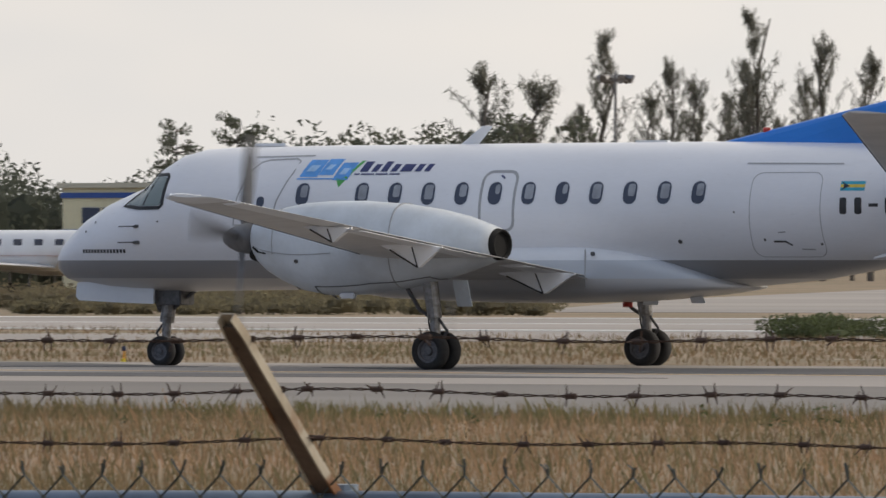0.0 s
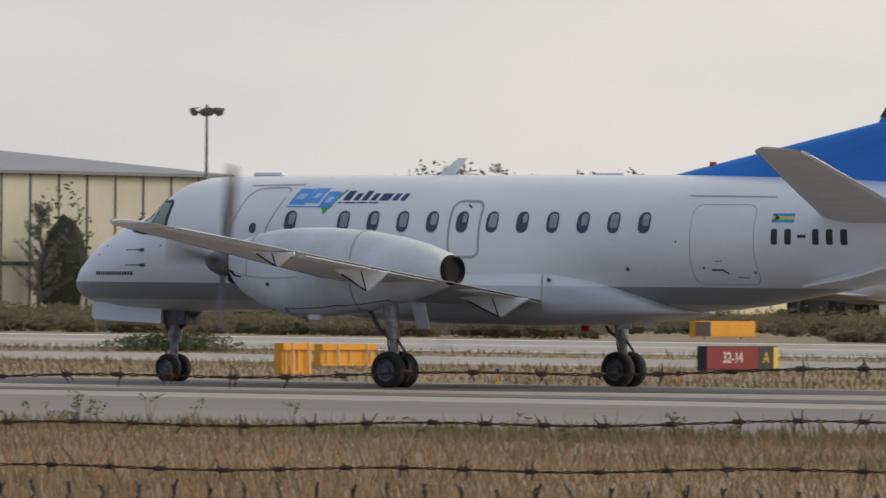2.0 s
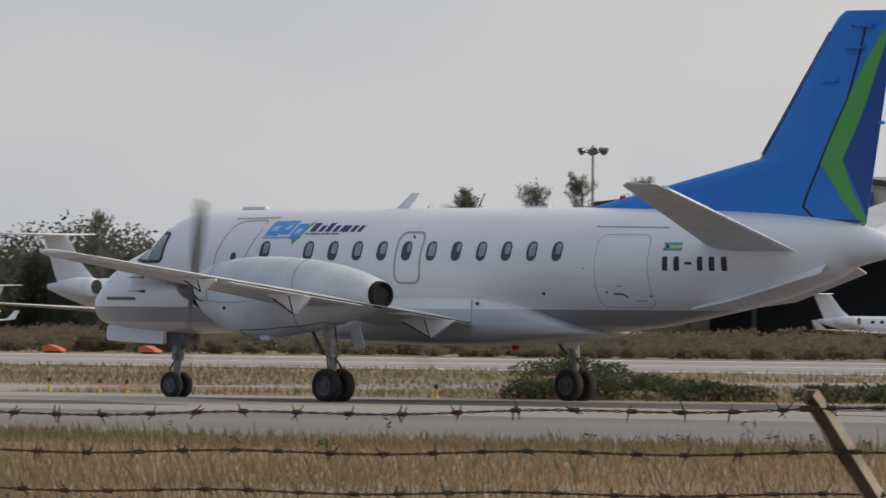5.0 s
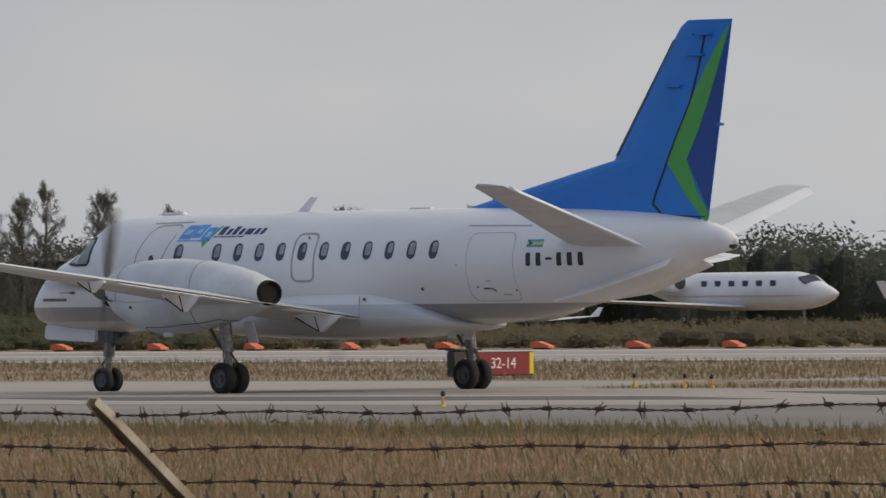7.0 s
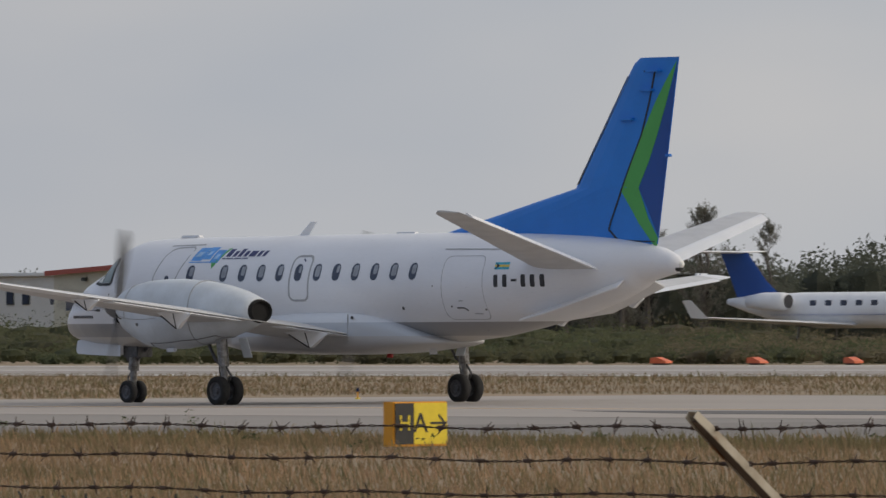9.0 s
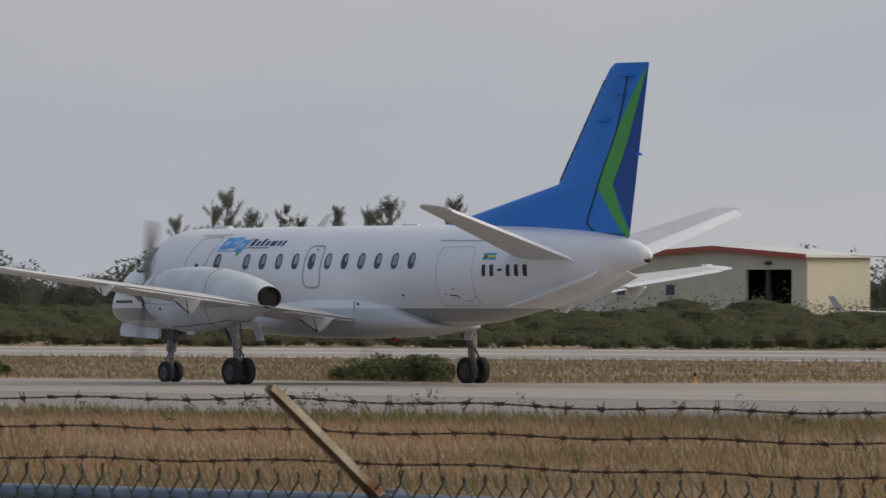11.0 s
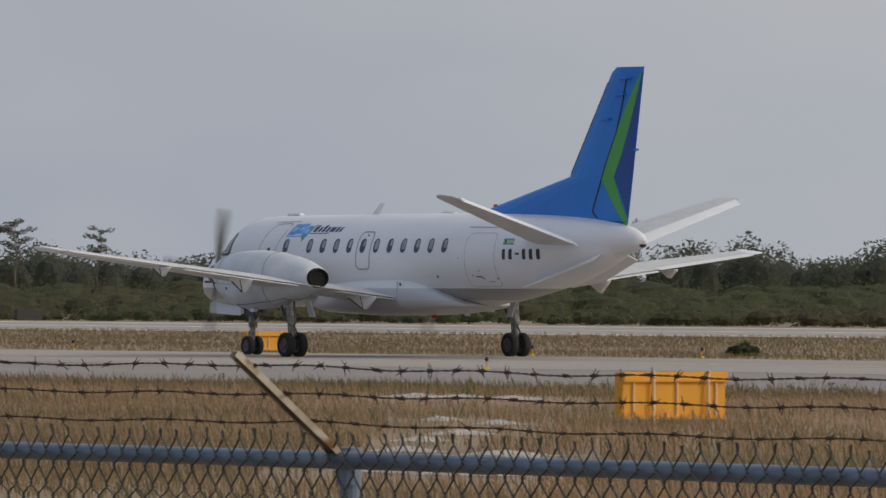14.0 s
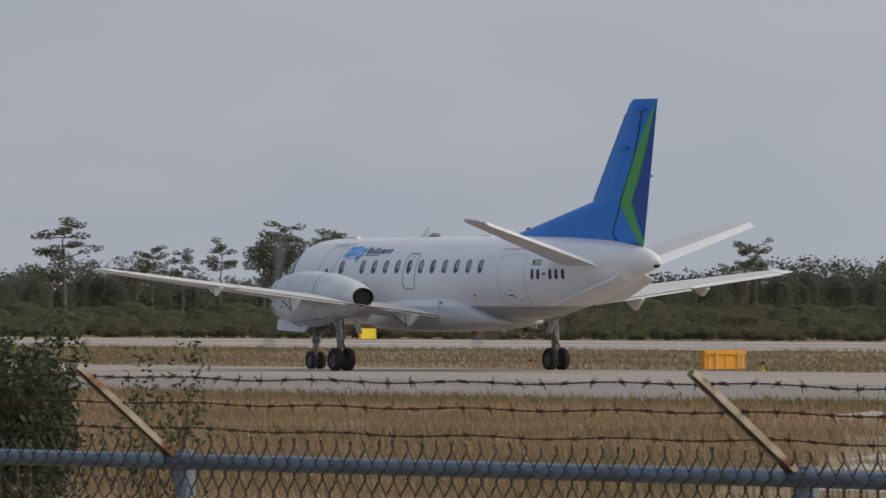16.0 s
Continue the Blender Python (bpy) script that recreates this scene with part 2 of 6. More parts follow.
M = {
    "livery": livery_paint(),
    "white": material("white_paint", (0.78, 0.79, 0.81), 0.35, vary=0.04, scale=1.5, fine=18),
    "wing": material("wing_paint", (0.58, 0.575, 0.575), 0.42, vary=0.07, scale=1.6, fine=22, stretch=(1, 3, 1)),
    "fairing": material("fairing_paint", (0.66, 0.69, 0.74), 0.4, vary=0.04, scale=1.2, fine=16),
    "belly": livery_paint("belly_paint", (0.68, 0.71, 0.76), (0.47, 0.51, 0.57), (0.45, 0.45, 0.46)),
    "nacelle": material("nacelle_paint", (0.585, 0.63, 0.68), 0.36, vary=0.06, scale=1.6, fine=16, dirt=(0.50, 0.535, 0.57)),
    "blue": material("tail_blue_paint", (0.017, 0.195, 0.66), 0.35, vary=0.06, scale=0.8, fine=20),
    "navy": material("tail_navy_paint", (0.011, 0.068, 0.31), 0.35, vary=0.06, scale=0.8, fine=20),
    "green": material("tail_green_paint", (0.075, 0.36, 0.085), 0.38, vary=0.05, scale=1.0, fine=20),
    "seam": material("panel_seam", (0.34, 0.35, 0.37), 0.6, vary=0.1),
    # opaque: sky seen through the far cockpit glass is painted into the tint
    "cockpit": glass("cockpit_glass", (0.20, 0.245, 0.24)),
    # pale tone painted for light from the far cabin windows
    "panelight": material("window_shade", (0.27, 0.29, 0.33), 0.5, vary=0.2, scale=5),
    "paleblue": material("pale_blue_mark", (0.36, 0.58, 0.86), 0.5),
    "leaf": material("dark_shrub_leaf", (0.055, 0.075, 0.035), 0.6, vary=0.3, scale=3, fine=20, per=0.4, thin=0.25),
    # rust, darkened for the shadow in the arm's open side
    "rustshadow": material("rusty_shadowed_face", (0.105, 0.075, 0.058), 0.8, 0.1, vary=0.3, scale=14, fine=90, dirt=(0.07, 0.045, 0.032)),
    "black": material("black_rubber_edge", (0.02, 0.02, 0.022), 0.6, vary=0.2),
    # sooty metal, blackened further to paint shadow in the exhaust and intake
    "exhaust": material("soot_and_shadow_black", (0.007, 0.0065, 0.006), 0.9, vary=0.3),
    "pane": glass("window_pane", (0.05, 0.06, 0.095)),
    "blade": material("propeller_blade", (0.13, 0.13, 0.135), 0.45, vary=0.15),
    "metal": material("gear_metal", (0.23, 0.23, 0.235), 0.4, 0.6, vary=0.25, scale=12, dirt=(0.12, 0.11, 0.10)),
    "darkmetal": material("gear_dark_metal", (0.10, 0.10, 0.105), 0.5, 0.4, vary=0.3, scale=12),
    "tyre": material("tyre_rubber", (0.022, 0.022, 0.023), 0.85, vary=0.3, scale=20),
    "rim": material("wheel_rim", (0.13, 0.13, 0.14), 0.5, 0.5, vary=0.3, scale=20),
    "navytext": material("dark_blue_lettering", (0.03, 0.04, 0.14), 0.5),
    "cyan": material("light_blue_mark", (0.10, 0.33, 0.75), 0.5),
    "ink": material("black_lettering", (0.03, 0.03, 0.035), 0.5),
    "gold": material("flag_gold", (0.75, 0.55, 0.08), 0.5),
    "aqua": material("flag_aqua", (0.04, 0.38, 0.55), 0.5),
    "red": material("red_lens", (0.45, 0.03, 0.02), 0.4),
    # ground
    "taxi": material("pale_concrete", (0.352, 0.313, 0.281), 0.85, vary=0.10, scale=0.05, fine=1.2, stretch=(0.35, 1, 1), dirt=(0.285, 0.262, 0.236), bump=0.004),
    "asphalt": material("old_asphalt", (0.25, 0.228, 0.208), 0.88, vary=0.10, scale=0.06, fine=2.0, stretch=(0.25, 1, 1), dirt=(0.195, 0.18, 0.165), bump=0.004),
    # darker asphalt tone for the strip's east stretch
    "worn": material("darker_asphalt", (0.205, 0.187, 0.17), 0.88, vary=0.12, scale=0.08, fine=2.0, stretch=(0.25, 1, 1), dirt=(0.165, 0.15, 0.137), bump=0.004),
    "patch": material("dark_taxiway_patch", (0.115, 0.11, 0.108), 0.9, vary=0.12, scale=0.2, fine=3.0),
    "soil": material("dry_turf", (0.27, 0.195, 0.125), 0.95, vary=0.15, scale=0.09, fine=2.2, dirt=(0.19, 0.16, 0.09), bump=0.02, spot=((0.38, 0.33, 0.27), 0.35, 0.66)),
    "marl": material("white_marl", (0.46, 0.43, 0.39), 0.9, vary=0.15, scale=1.2, fine=9, bump=0.02),
    "straw": material("dry_grass", (0.375, 0.243, 0.148), 0.8, vary=0.16, scale=0.14, fine=2, dirt=(0.205, 0.16, 0.085), per=0.2, thin=0.4),
    "sedge": material("brown_sedge", (0.25, 0.172, 0.10), 0.8, vary=0.16, scale=0.1, fine=2, dirt=(0.18, 0.135, 0.075), per=0.2, thin=0.4),
    "grass": material("green_grass", (0.150, 0.140, 0.066), 0.8, vary=0.18, scale=0.12, fine=2, dirt=(0.20, 0.155, 0.085), per=0.2, thin=0.4),
    "weed": material("weed_leaf", (0.085, 0.105, 0.045), 0.8, vary=0.25, scale=0.8, fine=4, per=0.3, thin=0.3),
    "stalk": material("dry_stalk", (0.20, 0.14, 0.085), 0.8, vary=0.2, scale=1.0, fine=5, per=0.3),
    "scrub": material("scrub_leaf", (0.165, 0.148, 0.092), 0.85, vary=0.2, scale=0.035, fine=0.8, dirt=(0.20, 0.165, 0.11), per=0.07, thin=0.6),
    "thicket": material("thicket_leaf", (0.098, 0.118, 0.060), 0.85, vary=0.2, scale=0.035, fine=0.8, dirt=(0.14, 0.125, 0.075), per=0.07, thin=0.6),
    # the far tree colours that follow are lightened a little for haze
    "woods": material("wood_leaf", (0.112, 0.124, 0.094), 0.85, vary=0.2, scale=0.04, fine=0.6, per=0.07, thin=0.6),
    "casuarina": material("casuarina_needle", (0.185, 0.185, 0.155), 0.85, vary=0.2, scale=0.2, fine=2, per=0.2, thin=0.5),
    "pine": material("pine_needle", (0.115, 0.125, 0.09), 0.85, vary=0.2, scale=0.3, fine=2, per=0.25, thin=0.35),
    "bark": material("grey_bark", (0.13, 0.115, 0.10), 0.9, vary=0.25, scale=2, fine=12, bump=0.02),
    # fence and fittings
    "galv": material("galvanised_tube", (0.17, 0.22, 0.29), 0.45, 0.35, vary=0.12, scale=6, fine=80, dirt=(0.13, 0.17, 0.22)),
    "arm": material("weathered_arm", (0.45, 0.405, 0.33), 0.55, 0.15, vary=0.1, scale=14, fine=90, dirt=(0.30, 0.24, 0.17), spot=((0.20, 0.085, 0.03), 9.0, 0.53)),
    "rust": material("rusty_wire", (0.065, 0.042, 0.034), 0.85, 0.2, vary=0.3, scale=30, fine=200),
    "link": material("chain_link_wire", (0.06, 0.068, 0.066), 0.6, 0.2, vary=0.25, scale=10, fine=120),
    "orange": material("orange_yellow_sheet", (0.72, 0.33, 0.02), 0.5, vary=0.05, scale=1.5, fine=20),
    "rib": material("pale_rib", (0.72, 0.52, 0.30), 0.5, vary=0.06),
    "signred": material("sign_red", (0.22, 0.014, 0.018), 0.5, vary=0.06),
    "signblack": material("sign_black", (0.025, 0.025, 0.025), 0.5, vary=0.1),
    "signyellow": material("sign_yellow", (0.75, 0.58, 0.03), 0.5, vary=0.05),
    "signwhite": material("sign_white", (0.8, 0.8, 0.78), 0.5, vary=0.05),
    "lens": material("blue_lens", (0.012, 0.015, 0.06), 0.2),
    "conc_wall": material("hangar_cladding", (0.70, 0.69, 0.65), 0.6, vary=0.06, scale=0.4, fine=4),
    "beige": material("beige_cladding", (0.58, 0.55, 0.44), 0.6, vary=0.05, scale=0.4, fine=4),
    "roofgrey": material("grey_roof", (0.20, 0.215, 0.235), 0.5, vary=0.06, scale=0.5, fine=5),
    "trim": material("dark_trim", (0.05, 0.055, 0.05), 0.6, vary=0.1),
    # near-black that paints shadow inside halls and jet engines
    "inside": material("painted_interior_shadow", (0.03, 0.03, 0.034), 0.8, vary=0.2),
    "yellowwall": material("yellow_wall", (0.74, 0.69, 0.47), 0.7, vary=0.06, scale=0.5, fine=4),
    "bluetrim": material("blue_trim", (0.04, 0.10, 0.36), 0.5, vary=0.06),
    "redtrim": material("red_trim", (0.38, 0.09, 0.06), 0.5, vary=0.08),
    "orangered": material("orange_red_plastic", (0.70, 0.15, 0.055), 0.5, vary=0.08),
}


# ---- mesh helpers ----
def part(name, bm, mat, parent=None, label="", smooth=False):
    """One mesh object from a bmesh, under a thing or a part."""
    bmesh.ops.recalc_face_normals(bm, faces=bm.faces)
    me = bpy.data.meshes.new(name)
    bm.to_mesh(me)
    bm.free()
    return link_mesh(name, me, mat, parent, label, smooth)


def link_mesh(name, me, mat, parent=None, label="", smooth=False):
    me.materials.append(mat)
    if smooth:
        me.polygons.foreach_set("use_smooth", [True] * len(me.polygons))
    ob = new(name, me)
    ob.parent = parent
    if label:
        tagged(ob, label)
    return ob


def raw(name, verts, faces, mat, parent=None, label="", smooth=False):
    me = bpy.data.meshes.new(name)
    me.from_pydata(verts, [], faces)
    me.update()
    return link_mesh(name, me, mat, parent, label, smooth)


def box(bm, x0, x1, y0, y1, z0, z1, bevel=0.0):
    r = bmesh.ops.create_cube(bm, size=1)
    for v in r["verts"]:
        v.co = Vector(((x0 + x1) / 2 + v.co.x * (x1 - x0), (y0 + y1) / 2 + v.co.y * (y1 - y0), (z0 + z1) / 2 + v.co.z * (z1 - z0)))
    if bevel:
        es = list({e for v in r["verts"] for e in v.link_edges})
        bmesh.ops.bevel(bm, geom=es, offset=bevel, segments=2, affect="EDGES")
    return bm


def boxed(x0, x1, y0, y1, z0, z1, bevel=0.0):
    return box(bmesh.new(), x0, x1, y0, y1, z0, z1, bevel)


def tube(bm, a, b, r, r2=None, n=8, cap=True):
    """A round bar from a to b, tapering from r to r2."""
    a, b = Vector(a), Vector(b)
    q = (b - a).to_track_quat("Z", "Y")
    r2 = r if r2 is None else r2
    rings = []
    for p, rad in ((a, r), (b, r2)):
        rings.append([bm.verts.new(p + q @ Vector((rad * math.cos(2 * math.pi * i / n), rad * math.sin(2 * math.pi * i / n), 0))) for i in range(n)])
    for i in range(n):
        bm.faces.new((rings[0][i], rings[0][(i + 1) % n], rings[1][(i + 1) % n], rings[1][i]))
    if cap:
        bm.faces.new(rings[0][::-1])
        bm.faces.new(rings[1])
    return bm


def tubed(a, b, r, r2=None, n=8):
    return tube(bmesh.new(), a, b, r, r2, n)


def loft(rings, close=True, bm=None):
    bm = bm or bmesh.new()
    vs = [[bm.verts.new(p) for p in ring] for ring in rings]
    n = len(vs[0])
    for a, b in zip(vs, vs[1:]):
        for i in range(n):
            bm.faces.new((a[i], a[(i + 1) % n], b[(i + 1) % n], b[i]))
    if close:
        bm.faces.new(vs[0][::-1])
        bm.faces.new(vs[-1])
    return bm


def oval_ring(x, yc, ztop, zbot, hw, n=40, power=2.0):
    zc, hz = (ztop + zbot) / 2, (ztop - zbot) / 2
    ring = []
    for i in range(n):
        a = 2 * math.pi * i / n
        c, s = math.cos(a), math.sin(a)
        k = (abs(c) ** power + abs(s) ** power) ** (-1 / power)
        ring.append(Vector((x, yc + hw * c * k, zc + hz * s * k)))
    return ring


def words(text, size, mat, parent, m, name="lettering"):
    """Flat letters, a few millimetres thick, as a mesh."""
    cu = bpy.data.curves.new("letters", "FONT")
    cu.body, cu.size, cu.extrude, cu.align_x, cu.align_y = text, size, 0.004, "CENTER", "CENTER"
    cu.resolution_u = 3
    tmp = bpy.data.objects.new("letters", cu)
    scene.collection.objects.link(tmp)
    bpy.context.view_layer.update()
    me = bpy.data.meshes.new_from_object(tmp)
    bpy.data.objects.remove(tmp)
    ob = link_mesh(name, me, mat, parent)
    ob.matrix_basis = m
    return ob


# ---- ground ----
def ground_z(y):
    """The turf falls away towards the fence."""
    k = min(1, max(0, (y - 22) / 22))
    return -0.5 * (1 - k * k * (3 - 2 * k))


def build_ground():
    ys = [-3000, -60, 0, 10, 20, 22] + [24 + 2 * i for i in range(11)] + [60, 80, 95, 118, 140, 160, 205, 250, 300, 420, 900, 3500]
    xs = [-3500, -1200, -800] + [-600 + 40 * i for i in range(17)] + [200, 1500]
    verts = [(x, y, ground_z(y)) for y in ys for x in xs]
    n = len(xs)
    faces = [(j * n + i, j * n + i + 1, (j + 1) * n + i + 1, (j + 1) * n + i) for j in range(len(ys) - 1) for i in range(n - 1)]
    tagged(raw("ground", verts, faces, M["soil"]), "flat dry tan and green airfield turf", "ground", kind="structure")

    def sheet(name, pts, mat, label, z):
        bm = bmesh.new()
        bm.faces.new([bm.verts.new((x, y, z)) for x, y in pts])
        r = bmesh.ops.extrude_face_region(bm, geom=list(bm.faces))
        for v in r["geom"]:
            if isinstance(v, bmesh.types.BMVert):
                v.co.z -= z + 0.05
        return tagged(part(name, bm, mat), label, "pavement", kind="structure")

    sheet("road_apron", [(-900, 94.5), (300, 94.5), (300, 117.5), (-900, 117.5)], M["asphalt"], "old grey asphalt strip beside the taxiway", 0.012)
    sheet("road_taxiway", [(-900, 117.5), (300, 117.5), (300, 139.6), (-138, 139.6), (-147, 153), (-167, 153), (-176, 139.6), (-900, 139.6)], M["taxi"],
          "pale concrete taxiway with dark worn streaks", 0.016)
    sheet("road_connector", [(-147, 153.2), (-150, 166), (-150, 188), (-140, 191), (-126, 193), (-120, 205.6), (-70, 205.6), (-95, 186), (-112, 175), (-138, 170), (-142, 158), (-140, 153.2)],
          M["taxi"], "pale curved taxiway link to the runway", 0.012)
    sheet("road_runway", [(-1500, 206), (600, 206), (600, 250), (-1500, 250)], M["taxi"], "long pale runway with faint markings", 0.016)
    sheet("road_ramp", [(-163, 279), (-60, 279), (-60, 900), (-440, 900), (-330, 640), (-205, 362)], M["taxi"], "wide pale concrete ramp beyond the runway", 0.014)
    # darker patches, thin overlays on the taxiway
    for x0, x1, y0, y1 in ((-128, -84, 130, 138.6), (-82, -40, 129, 138), (-104, -70, 122.5, 126.5), (-140, -118, 122, 128), (-60, -30, 120, 124)):
        c = (y0 + y1) / 2
        pts = [(x0, c + 0.6), (x0 + 7, y0 + 0.3), (x1 - 9, y0), (x1, c - 0.4), (x1 - 6, y1), (x0 + 12, y1 - 0.5)]
        sheet("road_patch", pts, M["patch"], "dark patch on the taxiway", 0.022)
    # a darker overlay along the east part of the asphalt strip
    sheet("road_resurfaced", [(-131, 97), (-40, 95.4), (-40, 117.2), (-118, 117.2), (-122, 110), (-127, 104)], M["worn"], "darker stretch of the asphalt strip", 0.018)
    for y, w in ((94.9, 0.15), (128.5, 0.15), (206.8, 0.9), (228, 0.45), (249.2, 0.9)):
        sheet("road_line", [(-800, y - w), (200, y - w), (200, y + w), (-800, y + w)], M["rib"] if y == 128.5 else M["taxi"] if y == 94.9 else M["signwhite"], "faded painted line on the pavement", 0.024)


build_ground()


# ---- grass ----
def blades(name, count, xr, yr, h, w, mat, label, skew=None, seed=1, keep=None):
    """Upright tapering blades, two triangles each, scattered over a stretch of the plan."""
    g = np.random.default_rng(seed)
    verts, faces = [], []
    while count > 0:
        y = g.uniform(*yr)
        lo, hi = skew(y) if skew else xr
        x = g.uniform(lo, hi)
        if keep and not keep(x, y):
            continue
        count -= 1
        patch = 0.6 + 0.8 * noise.noise((x * 0.11, y * 0.17, seed))
        if g.random() > 0.55 + patch * 0.6:
            continue
        hh = h * g.uniform(0.45, 1.0) * (0.75 + 0.5 * max(0, patch)) * (1.5 if g.random() < 0.06 else 1)
        a = g.uniform(0, math.pi)
        ca, sa = math.cos(a), math.sin(a)
        lean = g.normal(0, 0.22, 2) * hh
        ww = w * g.uniform(0.6, 1.3)
        z = ground_z(y) - 0.01
        i = len(verts)
        verts += [(x - ca * ww, y - sa * ww, z), (x + ca * ww, y + sa * ww, z),
                  (x + ca * ww * 0.7 + lean[0] * 0.4, y + sa * ww * 0.7 + lean[1] * 0.4, z + hh * 0.55), (x + lean[0], y + lean[1], z + hh)]
        faces += [(i, i + 1, i + 2), (i, i + 2, i + 3)]
    return tagged(raw(name, verts, faces, mat), label, "grass", kind="stuff")


def wedge(lo, hi):
    """The stretch in x that lies between two bearings, at each y."""
    return lambda y: (-y * math.tan(radians(hi)), -y * math.tan(radians(lo)))


def off_paving(x, y):
    if x < -100 and x > -180 and 139 < y < 155:
        return not (-176 < x < -138)
    if -152 < x < -70 and 154 < y < 206:
        return False if (-150 < x < -112 and 170 < y < 190) or (x > -126 and y > 186 + (x + 95) * -0.4) else True
    return True


MARL = [(-128.7, 85.8, 1.3, 1.04), (-130.8, 86.3, 0.9, 0.72), (-127.3, 85.8, 1.0, 0.8), (-107.5, 71.3, 0.6, 0.48), (-104.2, 70.0, 0.7, 0.56), (-97.1, 64.7, 0.8, 0.64), (-92.9, 61.4, 0.6, 0.48), (-77.9, 51.0, 1.0, 0.8), (-82.8, 54.9, 1.1, 0.88), (-84.6, 56.9, 0.9, 0.72), (-81.8, 55.4, 0.6, 0.48), (-87.2, 57.4, 0.6, 0.48), (-76.0, 50.7, 0.8, 0.64)]


def off_marl(x, y):
    """Grass is thin on the bare marl and worn short along a strip running south-east of it."""
    for mx, my, a, b in MARL:
        u, v = (x - mx) * 0.555 + (y - my) * 0.832, (mx - x) * 0.832 + (y - my) * 0.555
        if abs(u) < a * 1.1 and -7.0 < v < b:
            return (x * 7.3 + y * 3.1) % 1.0 < 0.16
    return True


blades("dry_grass", 210000, None, (42, 94.2), 0.19, 0.0062, M["straw"], "dry straw-coloured grass beside the taxiway", wedge(26, 64), 3, keep=off_marl)
blades("green_grass", 70000, None, (42, 94.2), 0.20, 0.0072, M["grass"], "patchy green grass beside the taxiway", wedge(26, 64), 4, keep=lambda x, y: off_marl(x, y) and (noise.noise((x * 0.06, y * 0.1, 7)) > 0.10 - 0.6 * max(0, min(1, (x + 115) / 35)) or y > 89))
blades("verge_grass", 24000, None, (89.0, 94.4), 0.21, 0.014, M["grass"], "taller green weeds along the pavement edge", wedge(26, 64), 5)
blades("median_grass", 90000, None, (140, 205.5), 0.15, 0.013, M["sedge"], "dry grass between taxiway and runway", wedge(27, 63), 6, keep=off_paving)
blades("median_green_grass", 36000, None, (140, 205.5), 0.17, 0.015, M["grass"], "green grass between taxiway and runway", wedge(27, 63), 8, keep=lambda x, y: off_paving(x, y) and noise.noise((x * 0.05, y * 0.1, 17)) > -0.05)


# ---- leaf clumps, scrub, woods, trees ----
def leaf_cloud(verts, faces, g, c, r, n, size, slim=0.75, rise=0.0):
    """n small random leaf quads round c within radii r."""
    d = g.normal(0, 1, (n, 3))
    d /= np.linalg.norm(d, axis=1, keepdims=True) + 1e-6
    p = np.array(c) + d * np.array(r) * g.uniform(0.35, 1.0, (n, 1)) ** 0.6
    u = g.normal(0, 1, (n, 3)) + np.array((0, 0, rise))
    v = np.cross(u, g.normal(0, 1, (n, 3)))
    u *= size * g.uniform(0.6, 1.4, (n, 1)) / (np.linalg.norm(u, axis=1, keepdims=True) + 1e-6)
    v *= 0.6 * size * slim * g.uniform(0.7, 1.3, (n, 1)) / (np.linalg.norm(v, axis=1, keepdims=True) + 1e-6)
    i = len(verts)
    verts.extend(np.stack((p - u, p + v, p + u, p - v), axis=1).reshape(-1, 3).tolist())
    faces.extend((k, k + 1, k + 2, k + 3) for k in range(i, i + 4 * n, 4))


def leafy_core(verts, faces, g, c, r):
    """A small uneven inner mass of twigs and leaves, hidden under the outer leaves."""
    i = len(verts)
    n = 7
    for z, k in ((-0.95, 0.75), (-0.1, 1.0), (0.6, 0.72)):
        for j in range(n):
            a = 2 * math.pi * j / n
            q = k * g.uniform(0.7, 1.1)
            verts.append((c[0] + r[0] * q * math.cos(a), c[1] + r[1] * q * math.sin(a), c[2] + r[2] * (z + g.uniform(-0.12, 0.12))))
    verts.append((c[0], c[1], c[2] + r[2] * 0.9))
    for s in (0, n):
        for j in range(n):
            faces.append((i + s + j, i + s + (j + 1) % n, i + s + n + (j + 1) % n, i + s + n + j))
    for j in range(n):
        faces.append((i + 2 * n + j, i + 2 * n + (j + 1) % n, i + 3 * n))


def build_scrub():
    for name, lo, hi, count, mat, seed, label in (("scrub", 26, 47.5, 2200, "scrub", 21, "low olive-brown scrub beyond the runway"), ("thicket", 46, 64, 1900, "thicket", 23, "dense dark green thicket beyond the runway")):
        g = np.random.default_rng(seed)
        verts, faces = [], []
        for k in range(count):
            y = 262 + 150 * g.random() ** 1.6
            az = g.uniform(lo, hi)
            x = -y * math.tan(radians(az))
            if az < 30.15 or (33.2 < az < 34.6 and y < 286):
                continue
            west = min(1, max(0, (az - 46) / 4))
            h = (0.80 + 1.15 * west * min(1, (y - 250) / 70) + 1.1 * west * max(0, (y - 310) / 90)) * g.uniform(0.55, 1.25) * (0.8 + 0.5 * noise.noise((x * 0.05, y * 0.08, 2)))
            leafy_core(verts, faces, g, (x, y, h * 0.4), (h * 0.8, h * 0.65, h * 0.32))
            leaf_cloud(verts, faces, g, (x, y, h * 0.45), (h * 1.5, h * 1.2, h * 0.62), 100, 0.10)
        tagged(raw(name, verts, faces, M[mat]), label, name, kind="stuff")


